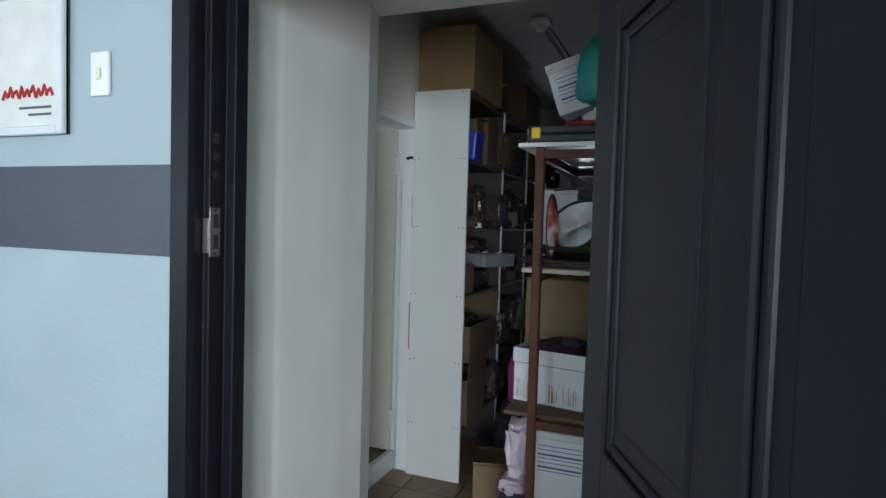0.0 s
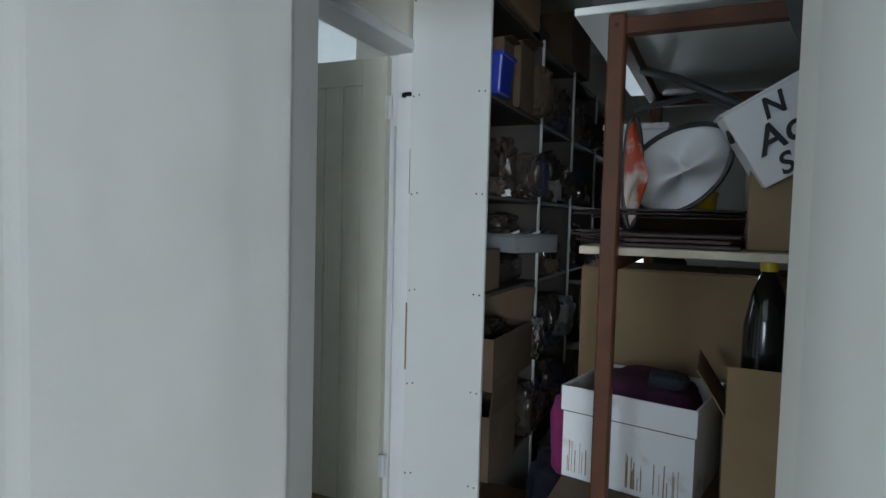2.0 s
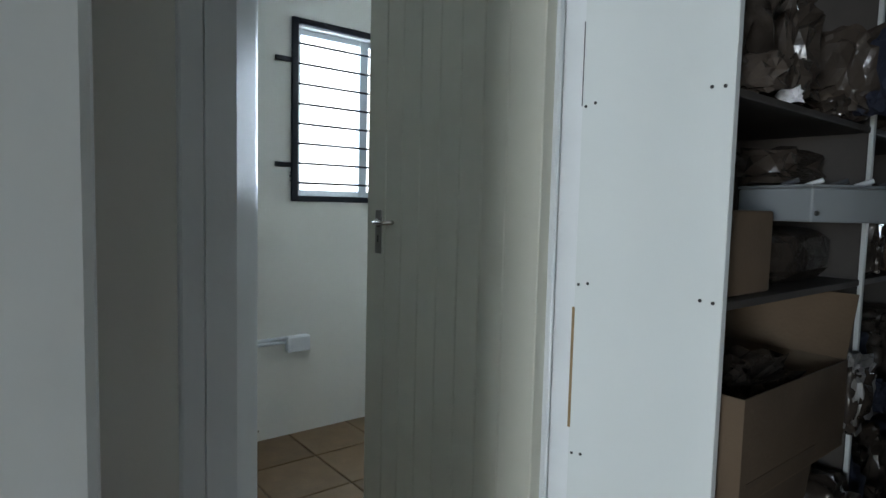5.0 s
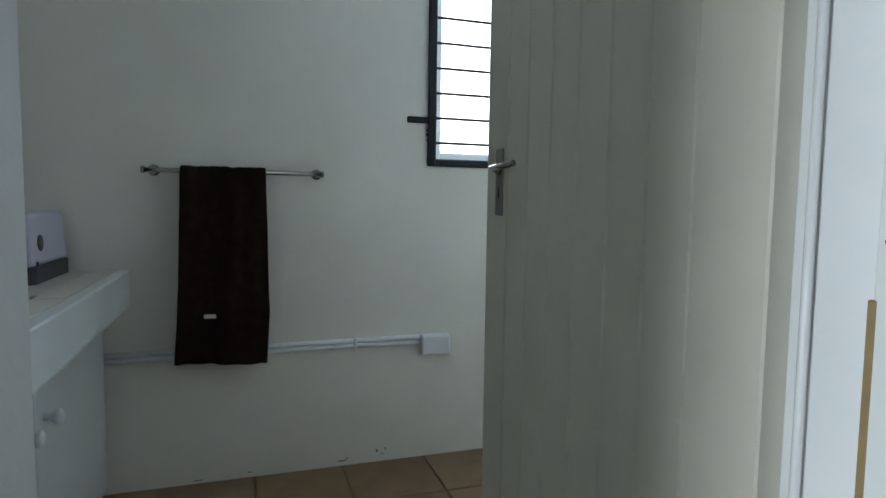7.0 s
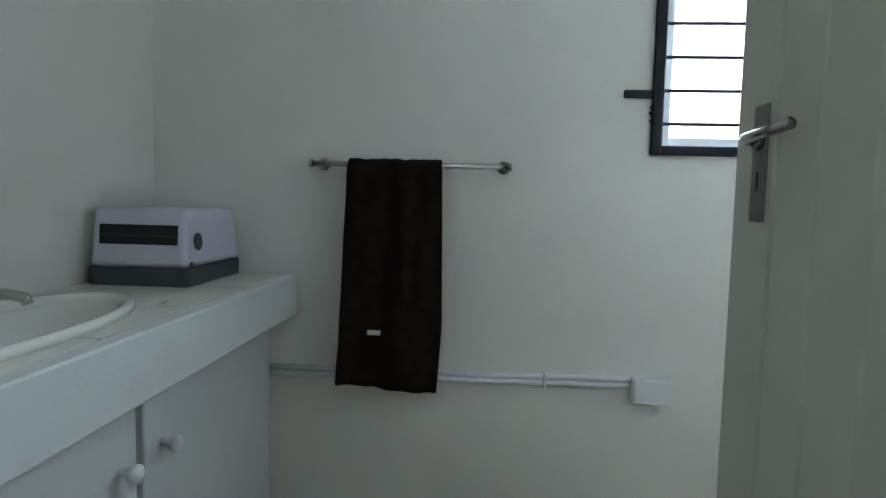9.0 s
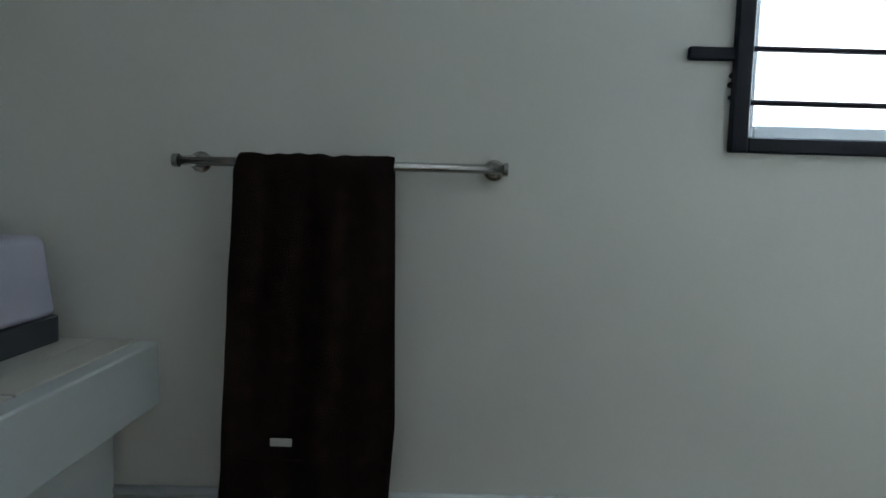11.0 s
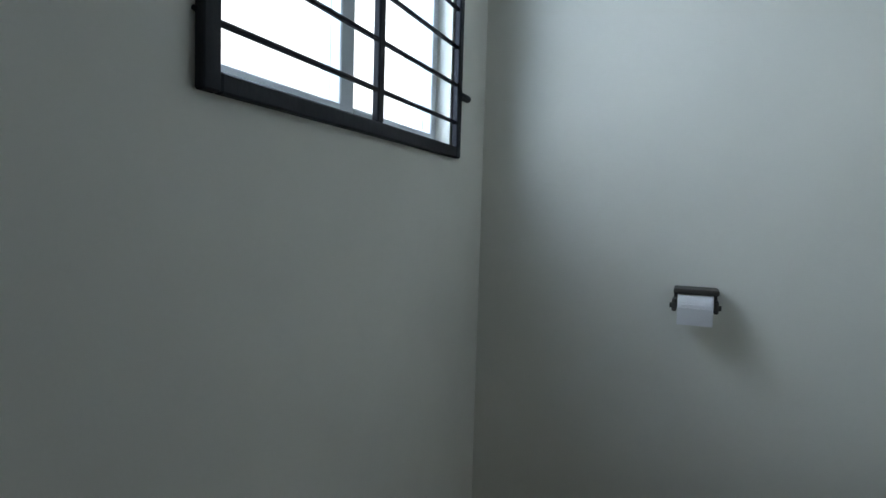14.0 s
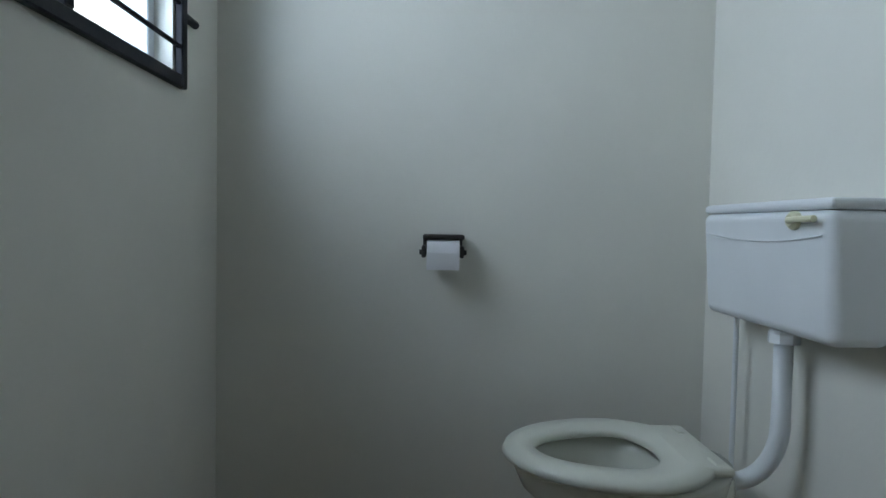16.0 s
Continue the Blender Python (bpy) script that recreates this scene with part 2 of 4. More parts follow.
def lathe(profile, sides=24, bm=None, m=None, sx=1.0, sy=1.0):
    """A turned body from (radius, height) pairs."""
    b = bm or bmesh.new()
    rings, made = [], []
    for r, z in profile:
        ring = [b.verts.new((sx * r * math.cos(a), sy * r * math.sin(a), z)) for a in (2 * math.pi * k / sides for k in range(sides))]
        rings.append(ring)
        made += ring
    for a, c in zip(rings, rings[1:]):
        for k in range(sides):
            b.faces.new((a[k], a[(k + 1) % sides], c[(k + 1) % sides], c[k]))
    b.faces.new(rings[0][::-1]), b.faces.new(rings[-1])
    if m is not None:
        bmesh.ops.transform(b, matrix=m, verts=made)
    return b


def lump(lo, hi, seed, rough=0.25, sub=3, flat=True):
    """A crumpled soft body that fills a box."""
    b = bmesh.new()
    bmesh.ops.create_icosphere(b, subdivisions=sub, radius=1.0)
    c = Vector([(p + q) / 2 for p, q in zip(lo, hi)])
    h = Vector([(q - p) / 2 for p, q in zip(lo, hi)])
    for v in b.verts:
        n = v.co.normalized()
        q = Vector([math.copysign(abs(k) ** 0.55, k) for k in n])
        q *= 1 - rough * (0.5 + 0.5 * noise.noise(n * 2.3 + Vector((seed, seed * 1.7, 0)))) - rough * 0.7 * abs(noise.noise(n * 5 + Vector((0, seed, seed)))) - rough * 0.3 * abs(noise.noise(n * 13 + Vector((seed, 0, seed))))
        v.co = c + Vector((q.x * h.x, q.y * h.y, q.z * h.z))
        if flat:
            v.co.z = max(v.co.z, lo[2])
    low = min(v.co.z for v in b.verts)
    for v in b.verts:
        v.co.z -= low - lo[2]
    return b


def rounded(o):
    """Keeps the broad faces flat and the bevels round."""
    w = o.modifiers.new("normals", "WEIGHTED_NORMAL")
    w.keep_sharp = True
    return o


def empty(name, at, label, category, group="", kind="", turn=0.0):
    o = new(name)
    o.empty_display_size = 0.1
    o.matrix_world = pose(*at, 0, 0, turn)
    return tagged(o, label, category, group, kind)


def thing(name, bm, material, label, category, group="", smooth=False, kind="", at=None):
    return tagged(mesh_ob(name, bm, material, None, "", smooth), label, category, group, kind)


def setting(name, bm, material, label, category="wall", smooth=False):
    return tagged(mesh_ob(name, bm, material, None, "", smooth), label, category, "", "structure")


# ---- structure ----
FZ = -0.11  # the entry, corridor and store lie a step below the bathroom
setting("floor", box((-2.6, -7.12, FZ - 0.15), (6.4, 6.6, FZ - 0.012)), GROUT, "brown grout bed under clay floor tiles", "floor")
setting("floor_bath", box((-2.4, 1.62, FZ - 0.011), (-0.446, 4.58, -0.012)), GROUT, "raised brown grout bed under bathroom tiles", "floor")
# added white riser that carries the door's look down to the lower floor
setting("door_sill", box((-0.445, 2.30, FZ - 0.011), (-0.405, 3.19, 0.006), 0.004), FRAME, "added white sill standing in for the foot of the bathroom door", "sill")

# entry room: the wall with the dark doorway
setting("wall_entry", box((-2.6, 1.0, FZ - 0.011), (0.012, 1.12, 2.34)), BLUE, "pale blue painted wall with a dark band", "wall")
setting("wall_entry_side", box((1.257, 1.0, FZ - 0.011), (6.4, 1.12, 2.75)), BLUE, "pale blue painted wall beside the dark door", "wall")
setting("wall_entry_head", box((-2.6, 1.0, 2.34), (1.257, 1.12, 2.75)), BLUE, "pale blue wall above the dark doorway", "wall")
setting("trim_band", box((-2.6, 0.9965, 1.346), (0.008, 0.9995, 1.587)), BAND, "dark grey painted band across the blue wall", "trim")
# unseen side and end walls, with openings added for the fill lamps
bm = box((-2.72, -7.1, FZ - 0.011), (-2.6, -2.55, 2.75))
box((-2.72, -1.25, FZ - 0.011), (-2.6, 1.12, 2.75), bm=bm)
box((-2.72, -2.55, FZ - 0.011), (-2.6, -1.25, 0.9), bm=bm)
box((-2.72, -2.55, 2.1), (-2.6, -1.25, 2.75), bm=bm)
setting("wall_west", bm, BLUE, "unseen pale blue side wall with an added window opening", "wall")
setting("wall_east", box((6.4, -7.12, FZ - 0.011), (6.52, 1.12, 2.75)), BLUE, "pale blue side wall of the entry room", "wall")
setting("wall_store_east", box((3.4, 1.122, FZ - 0.011), (3.52, 6.52, 2.75)), PLASTER, "white side wall of the store room", "wall")
bm = box((-2.6, -7.12, FZ - 0.011), (-2.25, -7.0, 2.75))
box((-0.35, -7.12, FZ - 0.011), (2.65, -7.0, 2.75), bm=bm)
box((-2.25, -7.12, FZ - 0.011), (-0.35, -7.0, 0.8), bm=bm)
box((-2.25, -7.12, 2.3), (-0.35, -7.0, 2.75), bm=bm)
box((5.35, -7.12, FZ - 0.011), (6.4, -7.0, 2.75), bm=bm)
box((2.65, -7.12, 2.3), (5.35, -7.0, 2.75), bm=bm)
setting("wall_south", bm, BLUE, "unseen pale blue wall with an added window and doorway", "wall")
setting("ceiling_entry", box((-2.72, -7.12, 2.75), (6.52, 1.12, 2.85)), CEIL, "plain white ceiling board", "ceiling")

# corridor behind the dark doorway
face = [(0.0385 + 0.0007 * math.sin(19 * q) + 0.0003 * math.sin(43 * q + 1.0) + (0.004 if q > 1.4 else 0.004 * max(0, (q - 1.37) / 0.03)), q) for q in (1.124 + 0.01 * k for k in range(83))]
setting("wall_corridor_left", prism([(-0.31, 1.124)] + face + [(0.0415, 1.953), (0.0385, 1.963), (0.034, 1.973), (-0.004, 2.109), (-0.01, 2.118), (-0.022, 2.122), (-0.31, 2.122)], FZ - 0.011, 2.34), PLASTER_ROUGH, "white plastered corridor wall with a splayed end", "wall")
setting("wall_corridor_right", prism([(1.116, 1.124), (1.2, 1.124), (1.2, 2.14), (1.04, 2.14), (1.022, 2.125), (1.02, 2.11), (1.042, 2.05)], FZ - 0.011, 2.34), PLASTER, "white plastered corridor wall with a rounded end", "wall")
setting("wall_corridor_head", box((-0.31, 1.124, 2.342), (1.2, 2.14, 2.75)), PLASTER, "white lintel over the corridor", "wall")
setting("wall_store_south", box((1.2, 1.98, FZ - 0.011), (3.4, 2.14, 2.75)), PLASTER, "white wall behind the steel rack", "wall")

# store room
bm = box((-0.31, 6.4, FZ - 0.011), (0.02, 6.52, 2.75))
box((0.02, 6.4, FZ - 0.011), (0.3, 6.52, 0.98), bm=bm)
box((0.02, 6.4, 1.34), (0.3, 6.52, 2.75), bm=bm)
box((0.3, 6.4, FZ - 0.011), (1.3, 6.52, 2.75), bm=bm)
setting("wall_north", bm, PLASTER, "white end wall of the store room", "wall")
setting("wall_north_side", box((1.3, 6.4, FZ - 0.011), (3.4, 6.52, 2.75)), PLASTER, "white end wall of the store room", "wall")
setting("ceiling_store", box((-0.43, 1.122, 2.75), (3.52, 6.52, 2.85)), CEIL_DARK, "grey store room ceiling board", "ceiling")

# wall between corridor and bathroom, with the door opening
setting("wall_bath_door", prism([(-0.43, 1.62), (-0.312, 1.62), (-0.312, 2.30), (-0.43, 2.30)], FZ - 0.011, 2.75), PLASTER, "shaded white wall beside the bathroom door", "wall")
setting("wall_bath_shelf", box((-0.43, 3.235, FZ - 0.011), (-0.312, 6.52, 2.75)), PLASTER, "white wall behind the shelving", "wall")
setting("wall_bath_head", box((-0.43, 2.30, 2.075), (-0.312, 3.235, 2.75)), PLASTER, "white wall above the bathroom door", "wall")
setting("wall_duct", box((-0.85, 3.55, 0), (-0.432, 4.445, 2.36)), PLASTER, "white boxed-out wall carrying the cistern", "wall")
setting("wall_bath_south", box((-2.21, 1.62, 0), (-0.432, 1.742, 2.36)), PLASTER, "white plaster wall behind the washbasin", "wall")
setting("wall_bath_north", box((-2.35, 4.445, 0), (-0.432, 4.58, 2.36)), PLASTER, "white plaster wall with the paper holder", "wall")
WY0, WY1, WZ0, WZ1 = 3.327, 4.168, 1.222, 2.055
bm = pierced((-2.35, -2.21), (1.62, 4.445), (0, 2.36), (WY0, WY1), (WZ0, WZ1))
setting("wall_bath_west", bm, PLASTER, "white plaster wall with towel rail and barred window", "wall")
setting("ceiling_bath", box((-2.35, 1.62, 2.36), (-0.432, 4.58, 2.44)), CEIL, "white bathroom ceiling board", "ceiling")

# outdoors beyond the windows
setting("backdrop", box((-6.0, -4, -1), (-5.95, 12, 7)), SKYGLOW, "bright hazy daylight outside the window", "backdrop")
setting("backdrop_north", box((-1, 9.0, -1), (6, 9.05, 6)), SKYGLOW, "bright hazy daylight outside the store window", "backdrop")


# ---- entry doorway ----
def door_frame_dark():
    f = empty("door_frame", (0, 0, 0), "dark grey gloss wooden door frame with rebates", "door frame", kind="structure")
    for x0, s in ((0.012, 1), (1.257, -1)):
        bm = prism([(x0, 0.975), (x0 + s * 0.062, 0.968), (x0 + s * 0.07, 0.985), (x0 + s * 0.07, 1.02), (x0 + s * 0.09, 1.02), (x0 + s * 0.09, 1.075), (x0 + s * 0.122, 1.075), (x0 + s * 0.122, 1.123), (x0, 1.123)][:: s], FZ, 2.2)
        bmesh.ops.bevel(bm, geom=bm.edges[:], offset=0.004, segments=2, profile=0.5, affect="EDGES")
        part("jamb", bm, DARK_GLOSS, f)
    part("head", box((0.136, 0.97, 2.1), (1.133, 1.123, 2.2), 0.005), DARK_GLOSS, f)
    part("head_board", box((0.02, 1.0, 2.2), (1.247, 1.118, 2.338)), DARK_GLOSS, f)
    s = part("strike_plate", box((0.1005, 1.018, 1.35), (0.1055, 1.056, 1.478), 0.002, 2), STEEL, f, "worn steel strike plate")
    part("lip", box((0.084, 1.0135, 1.36), (0.104, 1.0195, 1.45), 0.002, 2), STEEL, s)
    for z0, z1 in ((1.37, 1.407), (1.425, 1.46)):
        part("slot", box((0.104, 1.03, z0), (0.1062, 1.048, z1), 0.0008), HOLE, s)
    for z in (1.358, 1.471):
        part("screw", lathe([(0.004, 0), (0.0035, 0.001)], 10, m=pose(0.1055, 1.037, z, 0, 90, 0)), HOLE, s)
    for z, h in ((1.60, 0.02), (1.645, 0.026)):
        part("bolt_hole", box((0.0985, 1.03, z), (0.1032, 1.05, z + h)), HOLE, f)
    part("bolt_hole", box((0.095, 1.03, 1.555), (0.1025, 1.046, 1.575)), HOLE, f)


door_frame_dark()


def entry_door():
    d = empty("door_1", (1.12, 0.911, 0), "open dark grey panelled wooden door", "door", kind="structure", turn=-66)
    w, th = 0.88, 0.042
    rails = ((-0.1, 0.22), (0.92, 1.09), (1.765, 1.835), (2.0, 2.08))
    for x0, x1 in ((0.0, 0.105), (0.44, 0.515), (0.79, w)):
        part("stile", box((x0, -th, -0.1), (x1, 0, 2.08), 0.004), DARK_GLOSS, d)
    for x0, x1 in ((0.105, 0.44), (0.515, 0.79)):
        for z0, z1 in rails:
            part("rail", box((x0, -th, z0), (x1, 0, z1), 0.003), DARK_GLOSS, d)
        for (a, z0), (z1, b) in zip(rails, rails[1:]):
            bm = box((x0, -0.03, z0), (x1, -0.014, z1))
            box((x0 + 0.05, -0.034, z0 + 0.05), (x1 - 0.05, -0.008, z1 - 0.05), 0.009, 2, bm=bm)
            p = part("panel", bm, DARK_GLOSS, d)
            for q0, q1 in (((x0, z0), (x0 + 0.022, z1)), ((x1 - 0.022, z0), (x1, z1)), ((x0 + 0.022, z0), (x1 - 0.022, z0 + 0.022)), ((x0 + 0.022, z1 - 0.022), (x1 - 0.022, z1))):
                part("moulding", box((q0[0], -0.036, q0[1]), (q1[0], -0.006, q1[1]), 0.007, 2), DARK_GLOSS, p)


entry_door()


def light_switch():
    s = empty("light_switch", (-0.258, 0.9995, 1.835), "white plastic light switch on the blue wall", "switch")
    part("plate", box((-0.035, -0.011, -0.06), (0.035, 0, 0.06), 0.004, 2), PLASTIC_W, s)
    part("rocker", box((-0.009, -0.016, -0.016), (0.009, -0.011, 0.016), 0.002), IVORY, s)


light_switch()


def poster():
    s = empty("framed_notice", (-0.665, 0.9995, 1.885), "framed white notice with red lettering on the blue wall", "picture")
    part("backing", box((-0.28, -0.012, -0.21), (0.28, 0, 0.21)), GREY_P, s)
    part("sheet", box((-0.255, -0.016, -0.185), (0.255, -0.012, 0.185)), BAGW, s, "white printed sheet")
    for lo, hi in (((-0.28, -0.026, -0.21), (-0.255, -0.002, 0.21)), ((0.255, -0.026, -0.21), (0.28, -0.002, 0.21)), ((-0.255, -0.026, -0.21), (0.255, -0.002, -0.185)), ((-0.255, -0.026, 0.185), (0.255, -0.002, 0.21))):
        part("frame_bar", box(lo, hi, 0.003), ALU, s)
    bm = bmesh.new()
    for i in range(9):
        x = 0.02 + i * 0.024
        tube([(x, -0.018, -0.105 + 0.008 * (i % 3)), (x + 0.012, -0.018, -0.08 + 0.01 * (i % 2)), (x + 0.022, -0.018, -0.1)], 0.0045, 6, bm)
    part("red_script", bm, RED, s, "illegible red script bars")
    for i, (a, b) in enumerate(((0.09, 0.225), (0.13, 0.225))):
        part("text_bar", box((a, -0.0172, -0.135 - i * 0.02), (b, -0.016, -0.128 - i * 0.02)), GREY_P, s)


poster()


# ---- bathroom doorway and door ----
def bath_frame():
    f = empty("door_frame", (0, 0, 0), "white painted door frame of the bathroom", "door frame", kind="structure")
    part("jamb", prism([(-0.292, 2.30), (-0.292, 2.345), (-0.41, 2.419), (-0.445, 2.436), (-0.445, 2.30)], FZ, 2.075), FRAME, f)
    part("architrave", box((-0.312, 2.265, FZ), (-0.293, 2.30, 2.1), 0.003), FRAME, f)
    part("jamb", box((-0.435, 3.19, FZ), (-0.29, 3.235, 2.075), 0.004), FRAME, f)
    part("stop", box((-0.385, 3.175, FZ), (-0.30, 3.19, 2.05), 0.002), FRAME, f)
    part("architrave", box((-0.312, 3.235, FZ), (-0.3, 3.245, 2.1)), FRAME, f)
    part("bead", tube([(-0.388, 3.168, FZ), (-0.388, 3.168, 1.72)], 0.0055, 10), FRAME, f, "white rounded bead", True)
    k = part("latch_keeper", box((-0.34, 3.147, 1.846), (-0.305, 3.175, 1.86), 0.003), BLACK, f, "dark steel keeper")
    part("tongue", prism([(-0.352, 3.155), (-0.338, 3.148), (-0.338, 3.17)], 1.84, 1.858), BLACK, k)
    part("head", box((-0.435, 2.345, 2.03), (-0.29, 3.19, 2.075), 0.004), FRAME, f)


bath_frame()


def bath_door():
    d = empty("door_2", (-0.425, 3.17, 0), "open cream ledged plank door of the bathroom", "door", kind="structure")
    w = 0.825
    part("stile", box((-0.125, -0.018, 0.012), (0, 0.022, 2.02), 0.003), DOOR, d)
    part("stile", box((-w, -0.018, 0.012), (-0.712, 0.022, 2.02), 0.003), DOOR, d)
    part("rail", box((-0.712, -0.018, 1.905), (-0.125, 0.022, 2.02), 0.003), DOOR, d)
    for i in range(6):
        x1, x0 = -0.1255 - i * 0.0977, -0.1255 - (i + 1) * 0.0977
        part("plank", box((x0 + 0.0008, -0.0165, 0.012), (x1 - 0.0008, 0.02, 1.904), 0.0035), DOOR, d)
    p = part("lock_plate", box((-0.765, -0.0225, 1.02), (-0.727, -0.018, 1.172), 0.002, 2), STEEL, d, "brushed steel lock plate")
    part("rose", lathe([(0.015, 0.0), (0.015, 0.006), (0.011, 0.009)], 18, m=pose(-0.745, -0.022, 1.127, 90, 0, 0)), CHROME, p, smooth=True)
    part("lever", tube([(-0.745, -0.024, 1.127), (-0.745, -0.036, 1.126), (-0.738, -0.044, 1.126), (-0.725, -0.047, 1.126), (-0.68, -0.046, 1.128), (-0.625, -0.044, 1.132)], 0.0072), CHROME, p, "chrome lever", True)
    part("keyhole", box((-0.748, -0.0235, 1.06), (-0.742, -0.0222, 1.085), 0.0005), HOLE, p)
    part("lock_edge", box((-w - 0.0025, -0.006, 0.98), (-w + 0.001, 0.01, 1.18)), STEEL, d)
    part("lever", tube([(-0.765, 0.022, 1.135), (-0.765, 0.058, 1.135), (-0.70, 0.06, 1.138), (-0.655, 0.058, 1.142)], 0.008), CHROME, d)
    for z in (0.22, 1.80):
        part("hinge", tube([(0.006, -0.024, z - 0.05), (0.006, -0.024, z + 0.05)], 0.007), FRAME, d, "painted butt hinge")
        part("hinge_leaf", box((0.0, -0.022, z - 0.05), (0.03, -0.018, z + 0.05)), FRAME, d)


bath_door()


# ---- barred window ----
def window_unit():
    wd = empty("window_1", (-2.21, 3.76, 1.64), "pale framed two-pane bathroom window", "window", kind="structure")
    def w(lo, hi):
        return box([a - b for a, b in zip(lo, (-2.21, 3.76, 1.64))], [a - b for a, b in zip(hi, (-2.21, 3.76, 1.64))], 0.003)
    for a, b in ((WY0, WY0 + 0.03), (3.70, 3.75), (WY1 - 0.03, WY1)):
        part("window_frame", w((-2.30, a, WZ0), (-2.25, b, WZ1)), ALU, wd)
    for a, b in ((WZ0, WZ0 + 0.03), (WZ1 - 0.03, WZ1)):
        for y0, y1 in ((WY0 + 0.03, 3.70), (3.75, WY1 - 0.03)):
            part("window_frame", w((-2.30, y0, a), (-2.25, y1, b)), ALU, wd)
    for y0, y1 in ((WY0 + 0.03, 3.70), (3.75, WY1 - 0.03)):
        g = part("pane", w((-2.277, y0, WZ0 + 0.03), (-2.273, y1, WZ1 - 0.03)), GLASS, wd)
        g.visible_shadow = False


window_unit()


def grille():
    g = empty("window_grille", (-2.21, 3.76, 1.19), "black steel burglar bars fixed over the window", "burglar bars")
    O = Vector((-2.21, 3.76, 1.19))
    def w(lo, hi, bev=0.003):
        return box(Vector(lo) - O, Vector(hi) - O, bev)
    part("side_bar", w((-2.208, 3.287, 1.193), (-2.190, 3.32, 2.09)), BLACK, g)
    part("side_bar", w((-2.208, 4.175, 1.193), (-2.190, 4.203, 2.09)), BLACK, g)
    part("bottom_bar", w((-2.208, 3.32, 1.193), (-2.190, 4.175, 1.222)), BLACK, g)
    part("top_bar", w((-2.208, 3.32, 2.06), (-2.190, 4.175, 2.09)), BLACK, g)
    part("mullion", w((-2.207, 3.747, 1.222), (-2.191, 3.771, 2.06)), BLACK, g)
    for i in range(8):
        z = 1.286 + i * 0.0975
        part("cross_bar", tube([Vector((-2.1985, 3.318, z)) - O, Vector((-2.1985, 4.177, z)) - O], 0.0055, 8), BLACK, g)
    for z in (1.373, 1.883):
        part("lug", w((-2.2085, 3.203, z - 0.012), (-2.196, 3.29, z + 0.012)), BLACK, g)
        part("lug", tube([Vector((-2.2, 4.20, z - 0.01)) - O, Vector((-2.2, 4.27, z - 0.01)) - O], 0.010, 10), BLACK, g)
    for y, z, r in ((3.287, 1.335, 0.005), (3.286, 1.318, 0.006), (3.287, 1.295, 0.0045)):
        part("weld_bead", lathe([(r * 0.5, 0), (r, 0.003), (r * 0.8, 0.007), (r * 0.3, 0.009)], 8, m=pose(-2.2095 + 2.21, y - 3.76, z - 1.19, 0, 90, 0)), BLACK, g)


grille()


# ---- towel rail and towel ----
def towel_rail():
    r = empty("towel_rail", (-2.21, 2.59, 1.147), "chrome wall-mounted towel rail", "towel rail")
    part("bar", tube([(0.04, -0.325, 0), (0.04, 0.278, 0)], 0.0085, 16), CHROME, r, smooth=True)
    for y in (-0.295, 0.262):
        b = part("bracket", tube([(0.002, y, 0), (0.046, y, 0)], 0.011, 14), CHROME, r)
        part("rose", lathe([(0.02, 0), (0.02, 0.005), (0.014, 0.01)], 18, m=pose(0.0, y, 0, 0, 90, 0)), CHROME, b)
    for y0, y1 in ((-0.33, -0.32), (0.276, 0.284)):
        part("end_cap", tube([(0.04, y0, 0), (0.04, y1, 0)], 0.0125, 14), CHROME, r)


towel_rail()


def towel():
    """A folded bath towel over the rail: front and back falls joined over the bar."""
    bm = bmesh.new()
    ny, path = 40, []
    for k in range(34):
        path.append((-0.026, 1.0 * (-0.60 + 0.58 * k / 33)))
    for k in range(1, 9):
        a = math.pi * k / 9
        path.append((-0.018 * math.cos(a) - 0.004, -0.01 + 0.019 * math.sin(a)))
    for k in range(40):
        path.append((0.028, -0.02 - 0.665 * k / 39))
    grid = []
    for i, (px, pz) in enumerate(path):
        row = []
        for j in range(ny + 1):
            u = j / ny
            drop = max(0, -pz)
            left = 2.386 - 0.027 * (drop / 0.69) ** 1.4
            right = 2.665 + 0.011 * (drop / 0.5 if drop < 0.5 else 1) - 0.012 * max(0, drop - 0.5) / 0.19
            y = left + (right - left) * u
            wave = 0.010 * math.sin(u * 9 + 1.3 + drop) * min(1, drop * 4) + 0.006 * math.sin(u * 23 + drop * 3)
            fold = 0.004 * noise.noise(Vector((y * 30, pz * 14, i * 0.01)))
            sgn = 1 if px > 0 else -0.2
            z = 1.150 + pz + (0.006 * noise.noise(Vector((u * 9, 3, 0))) if drop < 0.03 else 0) + (0.02 * (u - 0.5) * -1 if drop > 0.6 else 0)
            row.append(bm.verts.new((-2.166 + px + sgn * (wave + fold) + (0.012 * drop if px > 0 else 0), y, z)))
        grid.append(row)
    for a, b in zip(grid, grid[1:]):
        for j in range(ny):
            bm.faces.new((a[j], a[j + 1], b[j + 1], b[j]))
    t = thing("towel", bm, TOWEL, "dark brown folded terry towel hanging over the rail", "towel", smooth=True)
    m = t.modifiers.new("thick", "SOLIDIFY")
    m.thickness, m.offset = 0.012, 0.0
    part("border", box((-2.1260, 2.365, 0.60), (-2.1235, 2.67, 0.606)), TOWEL, t)
    part("care_tag", box((-2.1240, 2.455, 0.632), (-2.1210, 2.494, 0.646)), TAG, t, "white care tag")
    part("care_tag", box((-2.1240, 2.585, 0.61), (-2.1210, 2.60, 0.622)), GREY_P, t)


towel()


